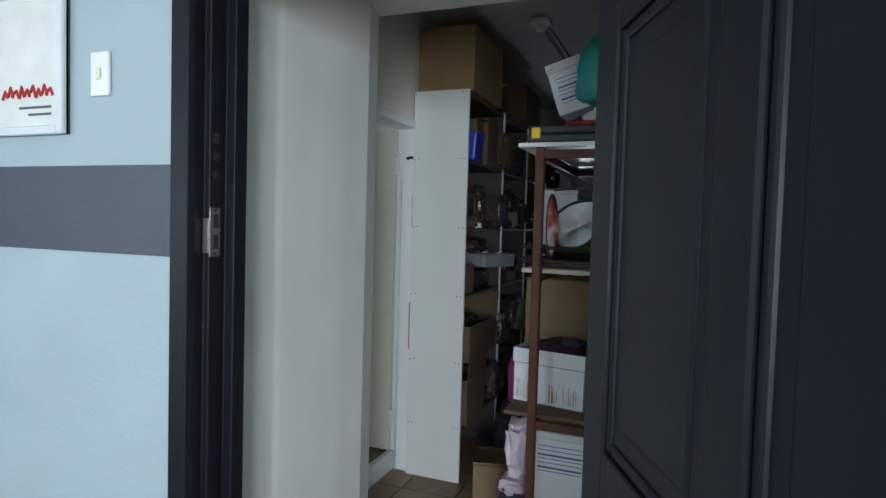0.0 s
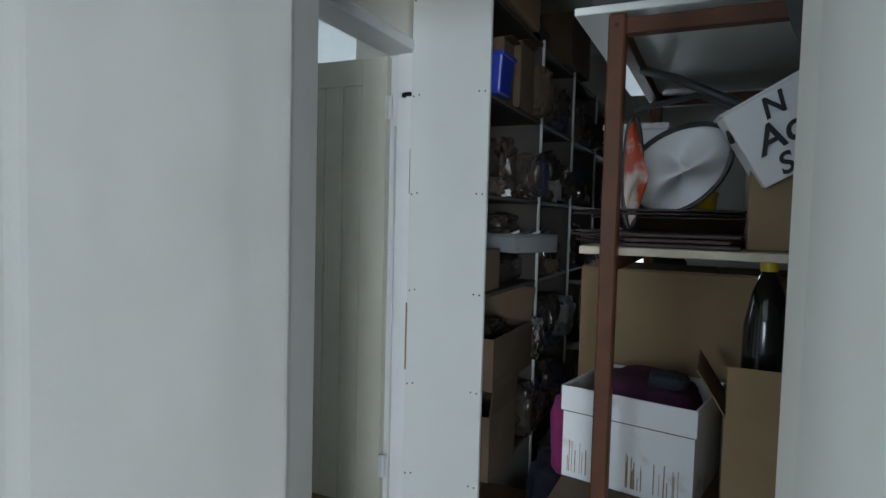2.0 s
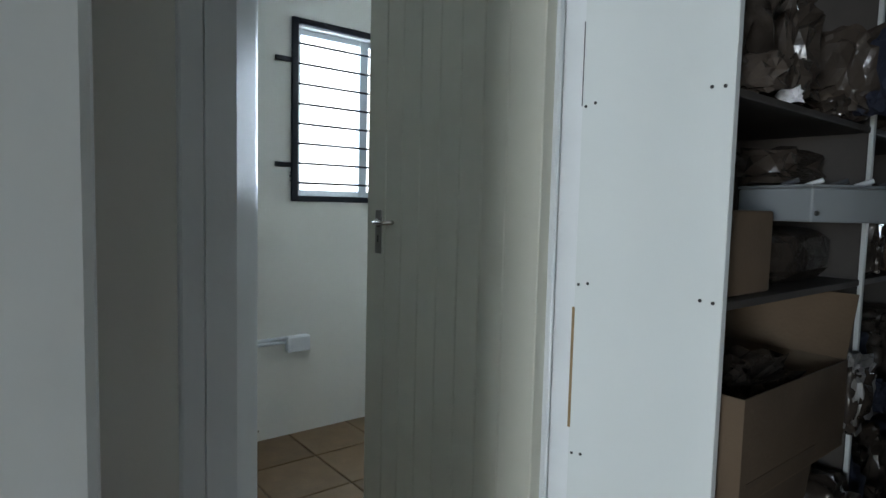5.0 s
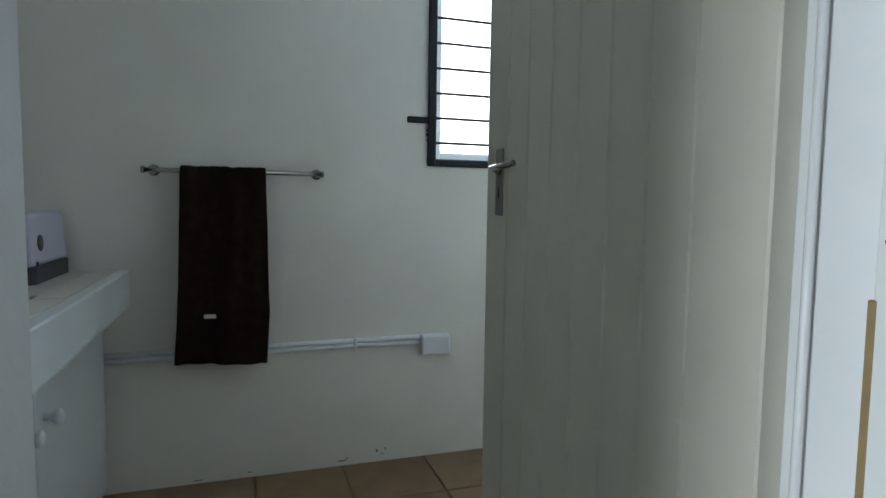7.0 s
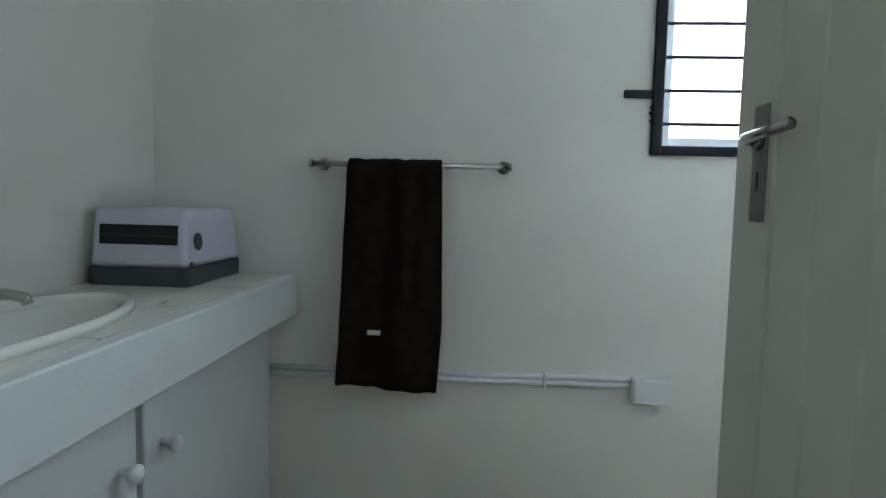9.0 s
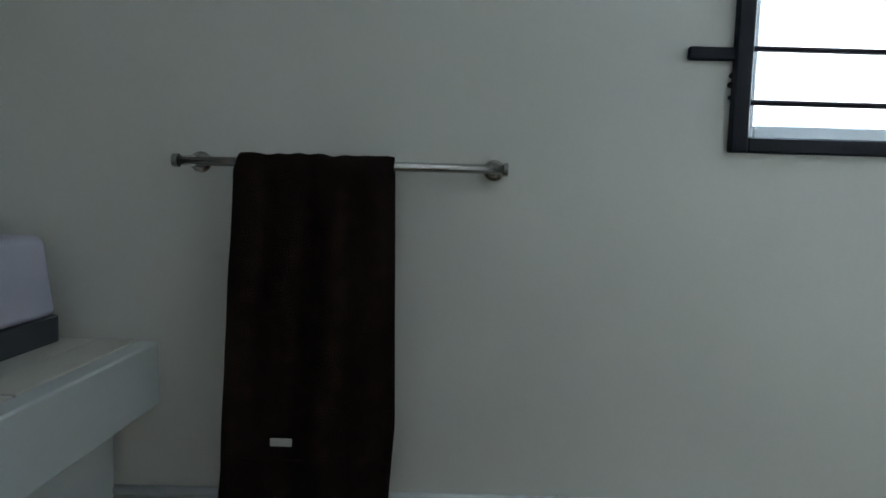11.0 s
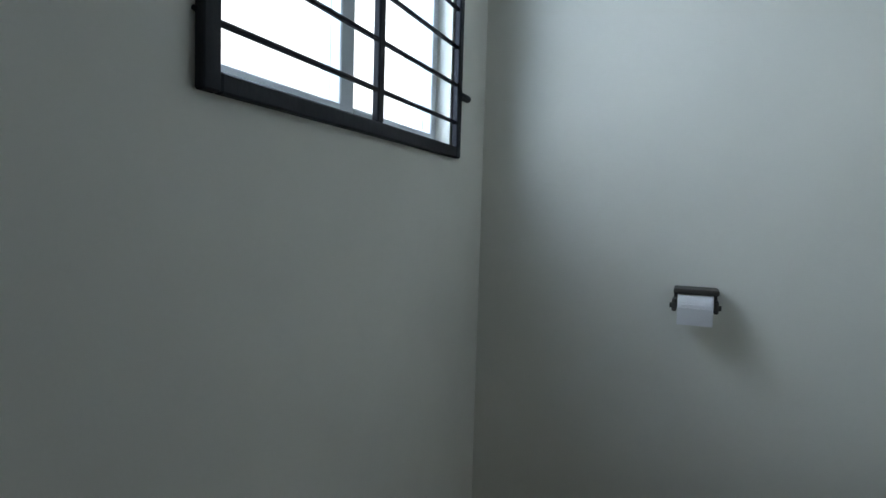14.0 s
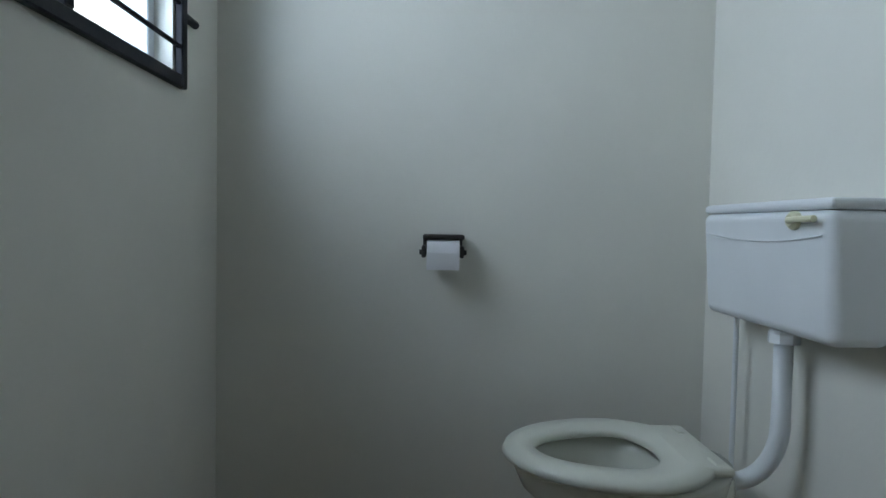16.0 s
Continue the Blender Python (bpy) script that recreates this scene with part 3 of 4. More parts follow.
def scuffs():
    w = bpy.data.objects["wall_bath_west"]
    for y, z, a, b in ((3.09, 0.045, 0.008, 0.012), (3.125, 0.05, 0.006, 0.01), (3.11, 0.03, 0.012, 0.004), (2.95, 0.02, 0.03, 0.005), (2.97, 0.028, 0.012, 0.004), (2.42, 0.012, 0.03, 0.003), (2.6, 0.02, 0.014, 0.003)):
        part("paint_chip", box((-2.2102, y - a / 2, z - b / 2), (-2.2088, y + a / 2, z + b / 2), 0.0006), GROUT, w)


scuffs()


# ---- conduit and junction box ----
def conduit():
    c = empty("wall_conduit", (-2.21, 2.7, 0.49), "white painted double conduit along the wall", "conduit")
    for z in (0.009, -0.010):
        part("pipe", tube([(0.009, -0.58, z), (0.009, 0.565, z + 0.006)], 0.0095, 10), PLASTIC_W, c, smooth=True)
    for y in (-0.2, 0.3):
        part("saddle", box((0.0, y - 0.006, -0.024), (0.021, y + 0.006, 0.026), 0.003), PLASTIC_W, c)
    j = empty("junction_box", (-2.21, 3.323, 0.475), "white plastic junction box on the wall", "junction box")
    part("body", box((0, -0.06, -0.04), (0.04, 0.06, 0.04), 0.004, 2), PLASTIC_W, j)
    part("cover", box((0.0402, -0.056, -0.036), (0.046, 0.056, 0.036), 0.002), PLASTIC_W, j)


conduit()


# ---- vanity ----
CT = 0.80


def vanity():
    top = empty("worktop", (-1.36, 2.0, CT), "cream tiled washbasin worktop with a deep apron", "worktop")
    O = Vector((-1.36, 2.0, CT))
    def w(lo, hi, bev=0.0):
        return box(Vector(lo) - O, Vector(hi) - O, bev)
    part("slab", w((-2.208, 1.744, CT - 0.03), (-1.79, 2.17, CT - 0.006)), GREY_P, top)
    part("slab", w((-1.79, 1.744, CT - 0.03), (-0.45, 1.80, CT - 0.006)), GREY_P, top)
    part("slab", w((-1.79, 2.125, CT - 0.03), (-0.45, 2.17, CT - 0.006)), GREY_P, top)
    part("apron", w((-2.208, 2.172, CT - 0.128), (-0.44, 2.212, CT - 0.001), 0.004), CAB, top, "white painted deep apron")
    xs = [-2.207, -1.875, -1.58, -1.285, -0.99, -0.695, -0.45]
    for a, b in zip(xs, xs[1:]):
        part("tile", w((a + 0.0025, 2.098, CT - 0.006), (b - 0.0025, 2.171, CT), 0.0012), CREAM, top)
        if b < -1.8:
            part("tile", w((a + 0.0025, 1.745, CT - 0.006), (b - 0.0025, 2.095, CT), 0.0012), CREAM, top)
        else:
            part("tile", w((a + 0.0025, 1.745, CT - 0.006), (b - 0.0025, 1.81, CT), 0.0012), CREAM, top)
    part("tile", w((-1.8735, 1.813, CT - 0.006), (-1.64, 2.095, CT), 0.0012), CREAM, top)
    part("tile", w((-0.80, 1.813, CT - 0.006), (-0.45, 2.095, CT), 0.0012), CREAM, top)


vanity()


def basin_surround():
    """The tiled field with an oval cut-out for the basin."""
    bm = bmesh.new()
    cx, cy, hx, hy, n = -1.22, 1.954, 0.42, 0.141, 64
    rings = [[], [], [], []]
    for k in range(n):
        a = 2 * math.pi * k / n
        c, q = math.cos(a), math.sin(a)
        f = min(hx / max(abs(c), 1e-6), hy / max(abs(q), 1e-6))
        e = 1 / math.hypot(c / 0.405, q / 0.137)
        for ring, r, z in zip(rings, (e, f, f, e), (CT, CT, CT - 0.006, CT - 0.006)):
            ring.append(bm.verts.new((cx + r * c, cy + r * q, z)))
    for p, q in zip(rings, rings[1:] + rings[:1]):
        for k in range(n):
            bm.faces.new((p[k], p[(k + 1) % n], q[(k + 1) % n], q[k]))
    o = part("tile_surround", bm, CREAM, bpy.data.objects["worktop"])
    o.location = (1.36, -2.0, -CT)


basin_surround()


def cabinet(x0, x1, knob_x, label):
    c = empty("cabinet", ((x0 + x1) / 2, 1.9, 0), label, "cabinet", "basin cabinets")
    h = (x1 - x0) / 2
    part("body", box((-h, -0.155, 0), (-h + 0.02, 0.2, CT - 0.132)), CAB, c)
    part("body", box((h - 0.02, -0.155, 0), (h, 0.2, CT - 0.132)), CAB, c)
    part("floor_panel", box((-h + 0.02, -0.155, 0.04), (h - 0.02, 0.2, 0.06)), CAB, c)
    d = part("door", box((-h + 0.005, 0.202, 0.03), (h - 0.005, 0.225, CT - 0.144), 0.003), CAB, c, "flat white door")
    k = knob_x - (x0 + x1) / 2
    part("knob", lathe([(0.009, 0), (0.008, 0.014), (0.013, 0.02), (0.019, 0.03), (0.018, 0.038), (0.009, 0.043)], 18, m=pose(k, 0.225, 0.513, -90, 0, 0)), PLASTIC_W, d, "round white knob", True)


cabinet(-2.205, -1.482, -1.552, "white painted cabinet under the worktop end")
cabinet(-1.466, -0.95, -1.405, "white painted cabinet under the washbasin")
cabinet(-0.93, -0.45, -0.88, "white painted cabinet by the doorway")


def basin():
    b = empty("washbasin", (-1.22, 1.955, CT), "cream oval drop-in washbasin with a rolled rim", "washbasin")
    prof = [(1.0, 0.0), (1.0, 0.012), (0.975, 0.019), (0.93, 0.018), (0.90, 0.006), (0.84, -0.05), (0.66, -0.11), (0.3, -0.13), (0.08, -0.132), (0.08, -0.142), (0.36, -0.14), (0.7, -0.12), (0.9, -0.05), (0.95, -0.002)]
    bm = bmesh.new()
    rings = []
    for r, z in prof:
        rings.append([bm.verts.new((0.428 * r * math.cos(a), (0.174 * r) * math.sin(a) + (0.008 if r > 0.9 else -0.0), z)) for a in (2 * math.pi * k / 56 for k in range(56))])
    for p, q in zip(rings, rings[1:] + rings[:1]):
        for k in range(56):
            bm.faces.new((p[k], p[(k + 1) % 56], q[(k + 1) % 56], q[k]))
    part("bowl", bm, CERAMIC, b, smooth=True)
    part("overflow_hole", lathe([(0.009, 0), (0.009, 0.006)], 14, m=pose(-0.19, -0.118, -0.03, -70, 0, 0)), HOLE, b)
    part("waste", lathe([(0.022, -0.131), (0.022, -0.127), (0.012, -0.126)], 16), CHROME, b)
    t = empty("tap", (-1.46, 1.80, CT), "chrome pillar tap with a clear acrylic knob", "tap")
    part("base", lathe([(0.024, 0.0), (0.022, 0.012), (0.013, 0.02), (0.013, 0.05)], 18), CHROME, t, smooth=True)
    part("spout", tube([(0, 0, 0.024), (0, 0.02, 0.032), (-0.005, 0.06, 0.036), (-0.012, 0.095, 0.028), (-0.012, 0.1, 0.016)], 0.011, 12), CHROME, t, smooth=True)
    part("knob", lathe([(0.014, 0.05), (0.024, 0.056), (0.027, 0.07), (0.027, 0.088), (0.02, 0.094)], 10), ACRYLIC, t, "clear faceted acrylic knob")


basin()


def printer():
    p = empty("desktop_printer", (-1.845, 1.764, CT), "white and dark grey desktop label printer on the worktop", "printer", turn=0)
    # long side runs along y of the worktop's depth
    bm = prism([(-0.345, 0.0), (0.0, 0.0), (0.0, 0.27), (-0.345, 0.27)], 0.0, 0.048)
    bmesh.ops.bevel(bm, geom=[e for e in bm.edges if abs(e.verts[0].co.z - e.verts[1].co.z) > 0.02], offset=0.015, segments=3, profile=0.5, affect="EDGES")
    part("base", bm, GREY_P, p, "dark grey base")
    bm = box((-0.342, 0.004, 0.048), (-0.004, 0.266, 0.202))
    for v in bm.verts:
        if v.co.z > 0.1:
            v.co.x += -0.012 if v.co.x > -0.1 else 0.02
            v.co.y += -0.007 if v.co.y > 0.1 else 0.007
    bmesh.ops.bevel(bm, geom=bm.edges[:], offset=0.016, segments=5, profile=0.5, affect="EDGES")
    body = rounded(part("body", bm, LILAC, p, "pale lilac white shell", True))
    bm = box((-0.016, 0.03, 0.108), (-0.0075, 0.242, 0.16), 0.001)
    for v in bm.verts:
        v.co.x -= 0.0035 * (v.co.z - 0.108) / 0.052
    part("paper_slot", bm, HOLE, body, "black paper slot")
    part("slot_lip", box((-0.02, 0.035, 0.128), (-0.0068, 0.237, 0.133)), BRONZE, body)
    part("side_dial", lathe([(0.024, 0), (0.024, 0.004), (0.016, 0.006)], 20, m=pose(-0.075, 0.2615, 0.115, -88, 0, 0)), GREY_P, body)
    part("side_mark", box((-0.235, 0.255, 0.13), (-0.222, 0.2595, 0.175)), GREY_P, body)
    part("button", lathe([(0.006, 0), (0.006, 0.003)], 12, m=pose(-0.035, 0.2655, 0.058, -90, 0, 0)), GREY_P, body)


printer()


# ---- toilet ----
def toilet():
    t = empty("toilet", (-1.19, 4.06, 0), "cream ceramic toilet with an open ivory seat ring", "toilet")
    def egg(a, rx0, rx1, ry):
        """Outline with a round front towards -x and a squarer back."""
        c, s = math.cos(a), math.sin(a)
        return (rx1 * c if c > 0 else rx0 * c), ry * s * (1 - 0.10 * max(0, c))
    def rings(levels, n=44):
        bm = bmesh.new()
        rs = []
        for rx0, rx1, ry, dx, z in levels:
            rs.append([bm.verts.new((egg(2 * math.pi * k / n, rx0, rx1, ry)[0] + dx, egg(2 * math.pi * k / n, rx0, rx1, ry)[1], z)) for k in range(n)])
        for p, q in zip(rs, rs[1:]):
            for k in range(n):
                bm.faces.new((p[k], p[(k + 1) % n], q[(k + 1) % n], q[k]))
        return bm, rs
    bm, rs = rings([(0.12, 0.2, 0.115, 0.06, 0.0), (0.115, 0.2, 0.11, 0.06, 0.12), (0.15, 0.2, 0.13, 0.04, 0.24), (0.225, 0.21, 0.17, 0.0, 0.34), (0.245, 0.22, 0.182, 0.0, 0.385), (0.25, 0.22, 0.185, 0.0, 0.397), (0.205, 0.12, 0.138, -0.01, 0.398), (0.195, 0.11, 0.13, -0.01, 0.36), (0.15, 0.08, 0.1, 0, 0.27), (0.08, 0.05, 0.06, 0.02, 0.2)])
    bm.faces.new(rs[0][::-1]), bm.faces.new(rs[-1])
    part("bowl", bm, CERAMIC, t, smooth=True)
    bm, rs = rings([(0.262, 0.175, 0.195, 0, 0.401), (0.268, 0.18, 0.2, 0, 0.408), (0.262, 0.178, 0.196, 0, 0.42), (0.235, 0.15, 0.165, 0, 0.425), (0.2, 0.066, 0.115, 0, 0.420), (0.195, 0.062, 0.11, 0, 0.408), (0.2, 0.066, 0.115, 0, 0.401)])
    n = 44
    for k in range(n):
        bm.faces.new((rs[-1][k], rs[-1][(k + 1) % n], rs[0][(k + 1) % n], rs[0][k]))
    for v in bm.verts:
        if v.co.x > 0.09:
            v.co.y = math.copysign(max(abs(v.co.y), 0.0), v.co.y)
    part("seat_ring", bm, SEAT, t, "open ivory plastic seat ring", True)
    part("seat_back", box((0.09, -0.12, 0.403), (0.18, 0.145, 0.4235), 0.009, 3), SEAT, t)
    for y in (-0.085, 0.1):
        part("hinge_post", box((0.145, y - 0.022, 0.421), (0.163, y + 0.022, 0.427), 0.003), SEAT, t)
    part("bolt", box((0.12, -0.2, 0.36), (0.132, -0.185, 0.385), 0.002), STEEL, t)
    part("back_deck", box((0.12, -0.085, 0.31), (0.205, 0.085, 0.392), 0.02, 3), CERAMIC, t)
    part("inlet_spigot", tube([(0.16, 0.0, 0.35), (0.225, 0.0, 0.352)], 0.03, 16), CERAMIC, t, smooth=True)


toilet()


def cistern():
    c = empty("cistern", (-0.85, 3.99, 0.70), "white plastic wall-hung cistern with a lever", "cistern")
    bm = box((-0.122, -0.235, 0.0), (-0.002, 0.225, 0.23))
    for v in bm.verts:
        if v.co.z < 0.1:
            v.co.y *= 0.99
            v.co.x += 0.014 if v.co.x < -0.1 else 0
    bmesh.ops.bevel(bm, geom=bm.edges[:], offset=0.02, segments=7, profile=0.5, affect="EDGES")
    body = part("body", bm, PLASTIC_W, c)
    bm = box((-0.119, -0.232, 0.2302), (-0.002, 0.222, 0.25))
    bmesh.ops.bevel(bm, geom=bm.edges[:], offset=0.009, segments=4, profile=0.5, affect="EDGES")
    part("lid", bm, PLASTIC_W, c, "white cistern lid")
    bm = tube([(-0.1215, -0.215 + 0.42 * k / 12, 0.172 + 0.014 * (2 * k / 12 - 1) ** 2) for k in range(13)], 0.0013, 6)
    part("rib", bm, PLASTIC_W, body)
    l = part("lever_boss", lathe([(0.017, 0), (0.017, 0.008), (0.011, 0.014)], 16, m=pose(-0.119, -0.14, 0.212, 0, -90, 0)), IVORY, c, "yellowed flush lever")
    part("lever", tube([(-0.134, -0.14, 0.212), (-0.138, -0.17, 0.213), (-0.136, -0.215, 0.214)], 0.006, 10), IVORY, l)
    part("outlet_nut", lathe([(0.03, -0.03), (0.03, -0.012), (0.022, 0.0)], 8, m=pose(-0.06, -0.02, 0, 0, 0, 0)), PLASTIC_W, c)
    p = [(-0.06, -0.02, -0.02), (-0.06, -0.02, -0.2)] + [(-0.06 - 0.09 * (1 - math.cos(a)), -0.02 + 0.09 * 0.6 * (1 - math.cos(a)), -0.2 - 0.135 * math.sin(a)) for a in (math.pi / 2 * k / 8 for k in range(1, 9))] + [(-0.195, 0.06, -0.345)]
    part("flush_pipe", tube(p, 0.0185, 16), PLASTIC_W, c, "white plastic flush bend", True)
    part("supply_pipe", tube([(-0.04, 0.205, 0.004), (-0.04, 0.205, -0.69)], 0.006, 10), PLASTIC_W, c)


cistern()


def paper_holder():
    h = empty("toilet_roll_holder", (-1.588, 4.445, 0.845), "dark bronze toilet roll holder on the wall", "roll holder")
    part("back_plate", box((-0.054, -0.012, -0.035), (0.054, 0, 0.022), 0.003), BRONZE, h)
    part("shelf", box((-0.054, -0.085, 0.008), (0.056, -0.012, 0.022), 0.004, 2), BRONZE, h)
    for x in (-0.054, 0.047):
        part("arm", box((x - 0.003, -0.075, -0.04), (x + 0.009, -0.012, -0.008), 0.003), BRONZE, h)
    part("spindle", tube([(-0.063, -0.055, -0.026), (0.063, -0.055, -0.026)], 0.007, 10), BRONZE, h)
    r = empty("toilet_roll", (-1.588, 4.39, 0.819), "white toilet roll hanging on its holder", "toilet roll")
    prof = [(0.021, -0.043), (0.039, -0.043), (0.04, -0.041), (0.04, 0.041), (0.039, 0.043), (0.021, 0.043)]
    part("paper", lathe(prof, 32, m=pose(0, 0, 0, 0, 90, 0)), PAPER, r, smooth=False)
    bm = box((-0.043, -0.0412, -0.045), (0.043, -0.0402, 0.0))
    for v in bm.verts:
        v.co.y += 0.006 if v.co.z < -0.03 else 0
    part("loose_sheet", bm, PAPER, r)


paper_holder()


# ---- store room: wall shelving ----
SH_Y = [3.145, 3.915, 4.62, 5.35, 6.1]
LEVELS = [0.22, 0.615, 1.02, 1.43, 1.84]


def shelving():
    s = empty("wall_shelving", (-0.30, 3.145, 0), "tall white melamine shelving crammed with packets", "shelving")
    O = Vector((-0.30, 3.145, 0))
    def w(lo, hi, bev=0.0015):
        return box(Vector(lo) - O, Vector(hi) - O, bev)
    p = part("end_panel", w((-0.30, 3.145, FZ), (0.052, 3.163, 2.25)), MELAMINE, s, "white melamine end panel with screw holes")
    for z in (0.22, 0.615, 1.02, 1.43, 1.84, 2.235):
        for x in (-0.288, -0.262, 0.008, 0.034):
            part("screw", lathe([(0.0036, 0), (0.0036, 0.002)], 10, m=pose(x + 0.30, -0.0004, z + 0.003 * math.sin(x * 90), 90, 0, 0)), HOLE, p)
    part("slot", w((-0.3045, 3.1435, 0.672), (-0.2965, 3.15, 0.963), 0.001), SLOT, p, "raw wood slot at the panel edge")
    part("slot", w((-0.3012, 3.1445, 1.43), (-0.2992, 3.15, 1.62), 0), HOLE, p)
    # uprights, shelves and back carry the bay shade in their colour
    for y in SH_Y[1:]:
        u = part("upright", w((-0.30, y, FZ), (0.040, y + 0.016, 2.25)), SHADED_SHELF, s)
        part("edge_strip", w((0.0402, y, FZ), (0.052, y + 0.016, 2.25)), MELAMINE, u, "white edge strip")
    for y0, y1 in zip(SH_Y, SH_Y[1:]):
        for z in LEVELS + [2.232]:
            part("shelf", w((-0.298, y0 + 0.019, z - 0.016), (0.045, y1 - 0.001, z)), SHADED_SHELF, s)
    part("back", w((-0.3105, 3.17, 0.0), (-0.3005, 6.1, 2.24), 0), SHADED_SHELF, s)


shelving()


def packets():
    rnd = random.Random(7)
    kinds = ((WRAP, "crumpled dark plastic packet on the shelf", "packet"), (WRAP, "dusty wrapped parcel on the shelf", "parcel"), (CARD_D, "dark cardboard carton on the shelf", "carton"), (WRAP_P, "pale crumpled plastic packet on the shelf", "packet"), (NAVY, "dark folded cloth on the shelf", "folded cloth"))
    for b, (y0, y1) in enumerate(zip(SH_Y, SH_Y[1:])):
        for k, z in enumerate(LEVELS):
            y = y0 + 0.025
            top = 0.36
            while y < y1 - 0.1:
                if b == 0 and k == 4 and y < 3.2:
                    y = 3.34
                if b == 0 and k == 2 and y < 3.3:
                    y = 3.46
                wd = min(rnd.uniform(0.14, 0.3), y1 - 0.012 - y)
                h = rnd.uniform(0.29, 0.385)
                out = rnd.uniform(0.03, 0.12)
                i = rnd.choices(range(5), (5, 3, 2.2, 0.9, 2))[0]
                if b == 0 and k < 3:
                    y += wd
                    continue
                m, lab, cat = kinds[i]
                if i == 2:
                    bm = box((-0.27, y, z + 0.001), (out, y + wd - 0.01, z + h * 0.8), 0.004)
                    bmesh.ops.rotate(bm, verts=bm.verts, cent=(-0.1, y + wd / 2, z), matrix=Matrix.Rotation(rnd.uniform(-0.05, 0.05), 3, "Z"))
                    o = thing("carton", bm, m, lab, cat, "shelf goods")
                    part("flap", box((out - 0.1, y + 0.01, z + h * 0.8 + 0.001), (out + 0.035, y + wd - 0.02, z + h * 0.8 + 0.004)), CARD_D, o)
                else:
                    thing(cat.replace(" ", "_"), lump((-0.27, y, z + 0.001), (out + 0.02, y + wd, z + h), rnd.uniform(0, 90), 0.42, 4), m, lab, cat, "shelf goods", rnd.random() < 0.4)
                y += wd + 0.004


packets()


def loose_packets():
    """Small packets pushed in at the shelf fronts."""
    rnd = random.Random(19)
    for b, (y0, y1) in enumerate(zip(SH_Y[:3], SH_Y[1:])):
        for k, z in enumerate(LEVELS):
            for n in range(3):
                y = y0 + 0.05 + (y1 - y0 - 0.2) * (n + rnd.random() * 0.7) / 3
                if b == 0 and k in (0, 1, 2, 4):
                    continue
                h, w = rnd.uniform(0.07, 0.2), rnd.uniform(0.09, 0.17)
                m = rnd.choice((WRAP, WRAP, WRAP_P, CARD_D, NAVY))
                thing("packet", lump((-0.03, y, z + 0.001), (rnd.uniform(0.06, 0.11), y + w, z + h), rnd.uniform(0, 90), 0.5, 3), m, "small crumpled packet at the shelf front", "packet", "shelf goods")



def bulging_packets():
    """Packets that bulge out of each bay beside its far upright."""
    rnd = random.Random(23)
    for b, y1 in enumerate(SH_Y[1:4]):
        for k, z in enumerate(LEVELS):
            if rnd.random() < 0.25 or b == 0 and k == 2:
                continue
            w, h = rnd.uniform(0.13, 0.2), rnd.uniform(0.2, 0.36)
            m = rnd.choice((WRAP, WRAP, CARD_D, NAVY, WRAP_P))
            thing("packet", lump((-0.06, y1 - w - 0.003, z + 0.001), (rnd.uniform(0.12, 0.17), y1 - 0.003, z + h), rnd.uniform(0, 90), 0.4, 4), m, "bulging crumpled packet at the shelf front", "packet", "shelf goods", rnd.random() < 0.4)


loose_packets()
bulging_packets()


def open_carton(name, lo, hi, label, flaps, material=CARD, group="", turn=0.0):
    """A cardboard box with thin walls and flaps that stand open; flaps: degrees from upright for -y, +y, -x, +x, None for a missing one."""
    cx, cy = (lo[0] + hi[0]) / 2, (lo[1] + hi[1]) / 2
    o = empty(name, (cx, cy, lo[2]), label, "box", group, turn=turn)
    hx, hy, h, t = (hi[0] - lo[0]) / 2, (hi[1] - lo[1]) / 2, hi[2] - lo[2], 0.004
    part("bottom", box((-hx, -hy, 0), (hx, hy, t)), material, o)
    part("side", box((-hx, -hy, t), (hx, -hy + t, h)), material, o)
    part("side", box((-hx, hy - t, t), (hx, hy, h)), material, o)
    part("side", box((-hx, -hy + t, t), (-hx + t, hy - t, h)), material, o)
    part("side", box((hx - t, -hy + t, t), (hx, hy - t, h)), material, o)
    ln = min(hx, hy) * 0.95
    for k, a in enumerate(flaps):
        if a is None:
            continue
        if k < 2:
            s = -1 if k == 0 else 1
            part("flap", box((-hx + 0.003, -0.0015, 0), (hx - 0.003, 0.0015, ln), m=Matrix.Translation((0, s * (hy - 0.002), h)) @ Matrix.Rotation(radians(-s * a), 4, "X")), material, o)
        else:
            s = -1 if k == 2 else 1
            part("flap", box((-0.0015, -hy + 0.003, 0), (0.0015, hy - 0.003, ln), m=Matrix.Translation((s * (hx - 0.002), 0, h)) @ Matrix.Rotation(radians(s * a), 4, "Y")), material, o)
    return o


def closed_carton(name, lo, hi, label, material=CARD, turn=0.0, group=""):
    cx, cy = (lo[0] + hi[0]) / 2, (lo[1] + hi[1]) / 2
    o = empty(name, (cx, cy, lo[2]), label, "box", group, turn=turn)
    hx, hy, h = (hi[0] - lo[0]) / 2, (hi[1] - lo[1]) / 2, hi[2] - lo[2]
    part("body", box((-hx, -hy, 0), (hx, hy, h - 0.004), 0.003), material, o)
    part("flap", box((-hx, -hy, h - 0.0038), (-0.002, hy, h), 0.001), material, o)
    part("flap", box((0.002, -hy, h - 0.0038), (hx, hy, h), 0.001), material, o)
    return o


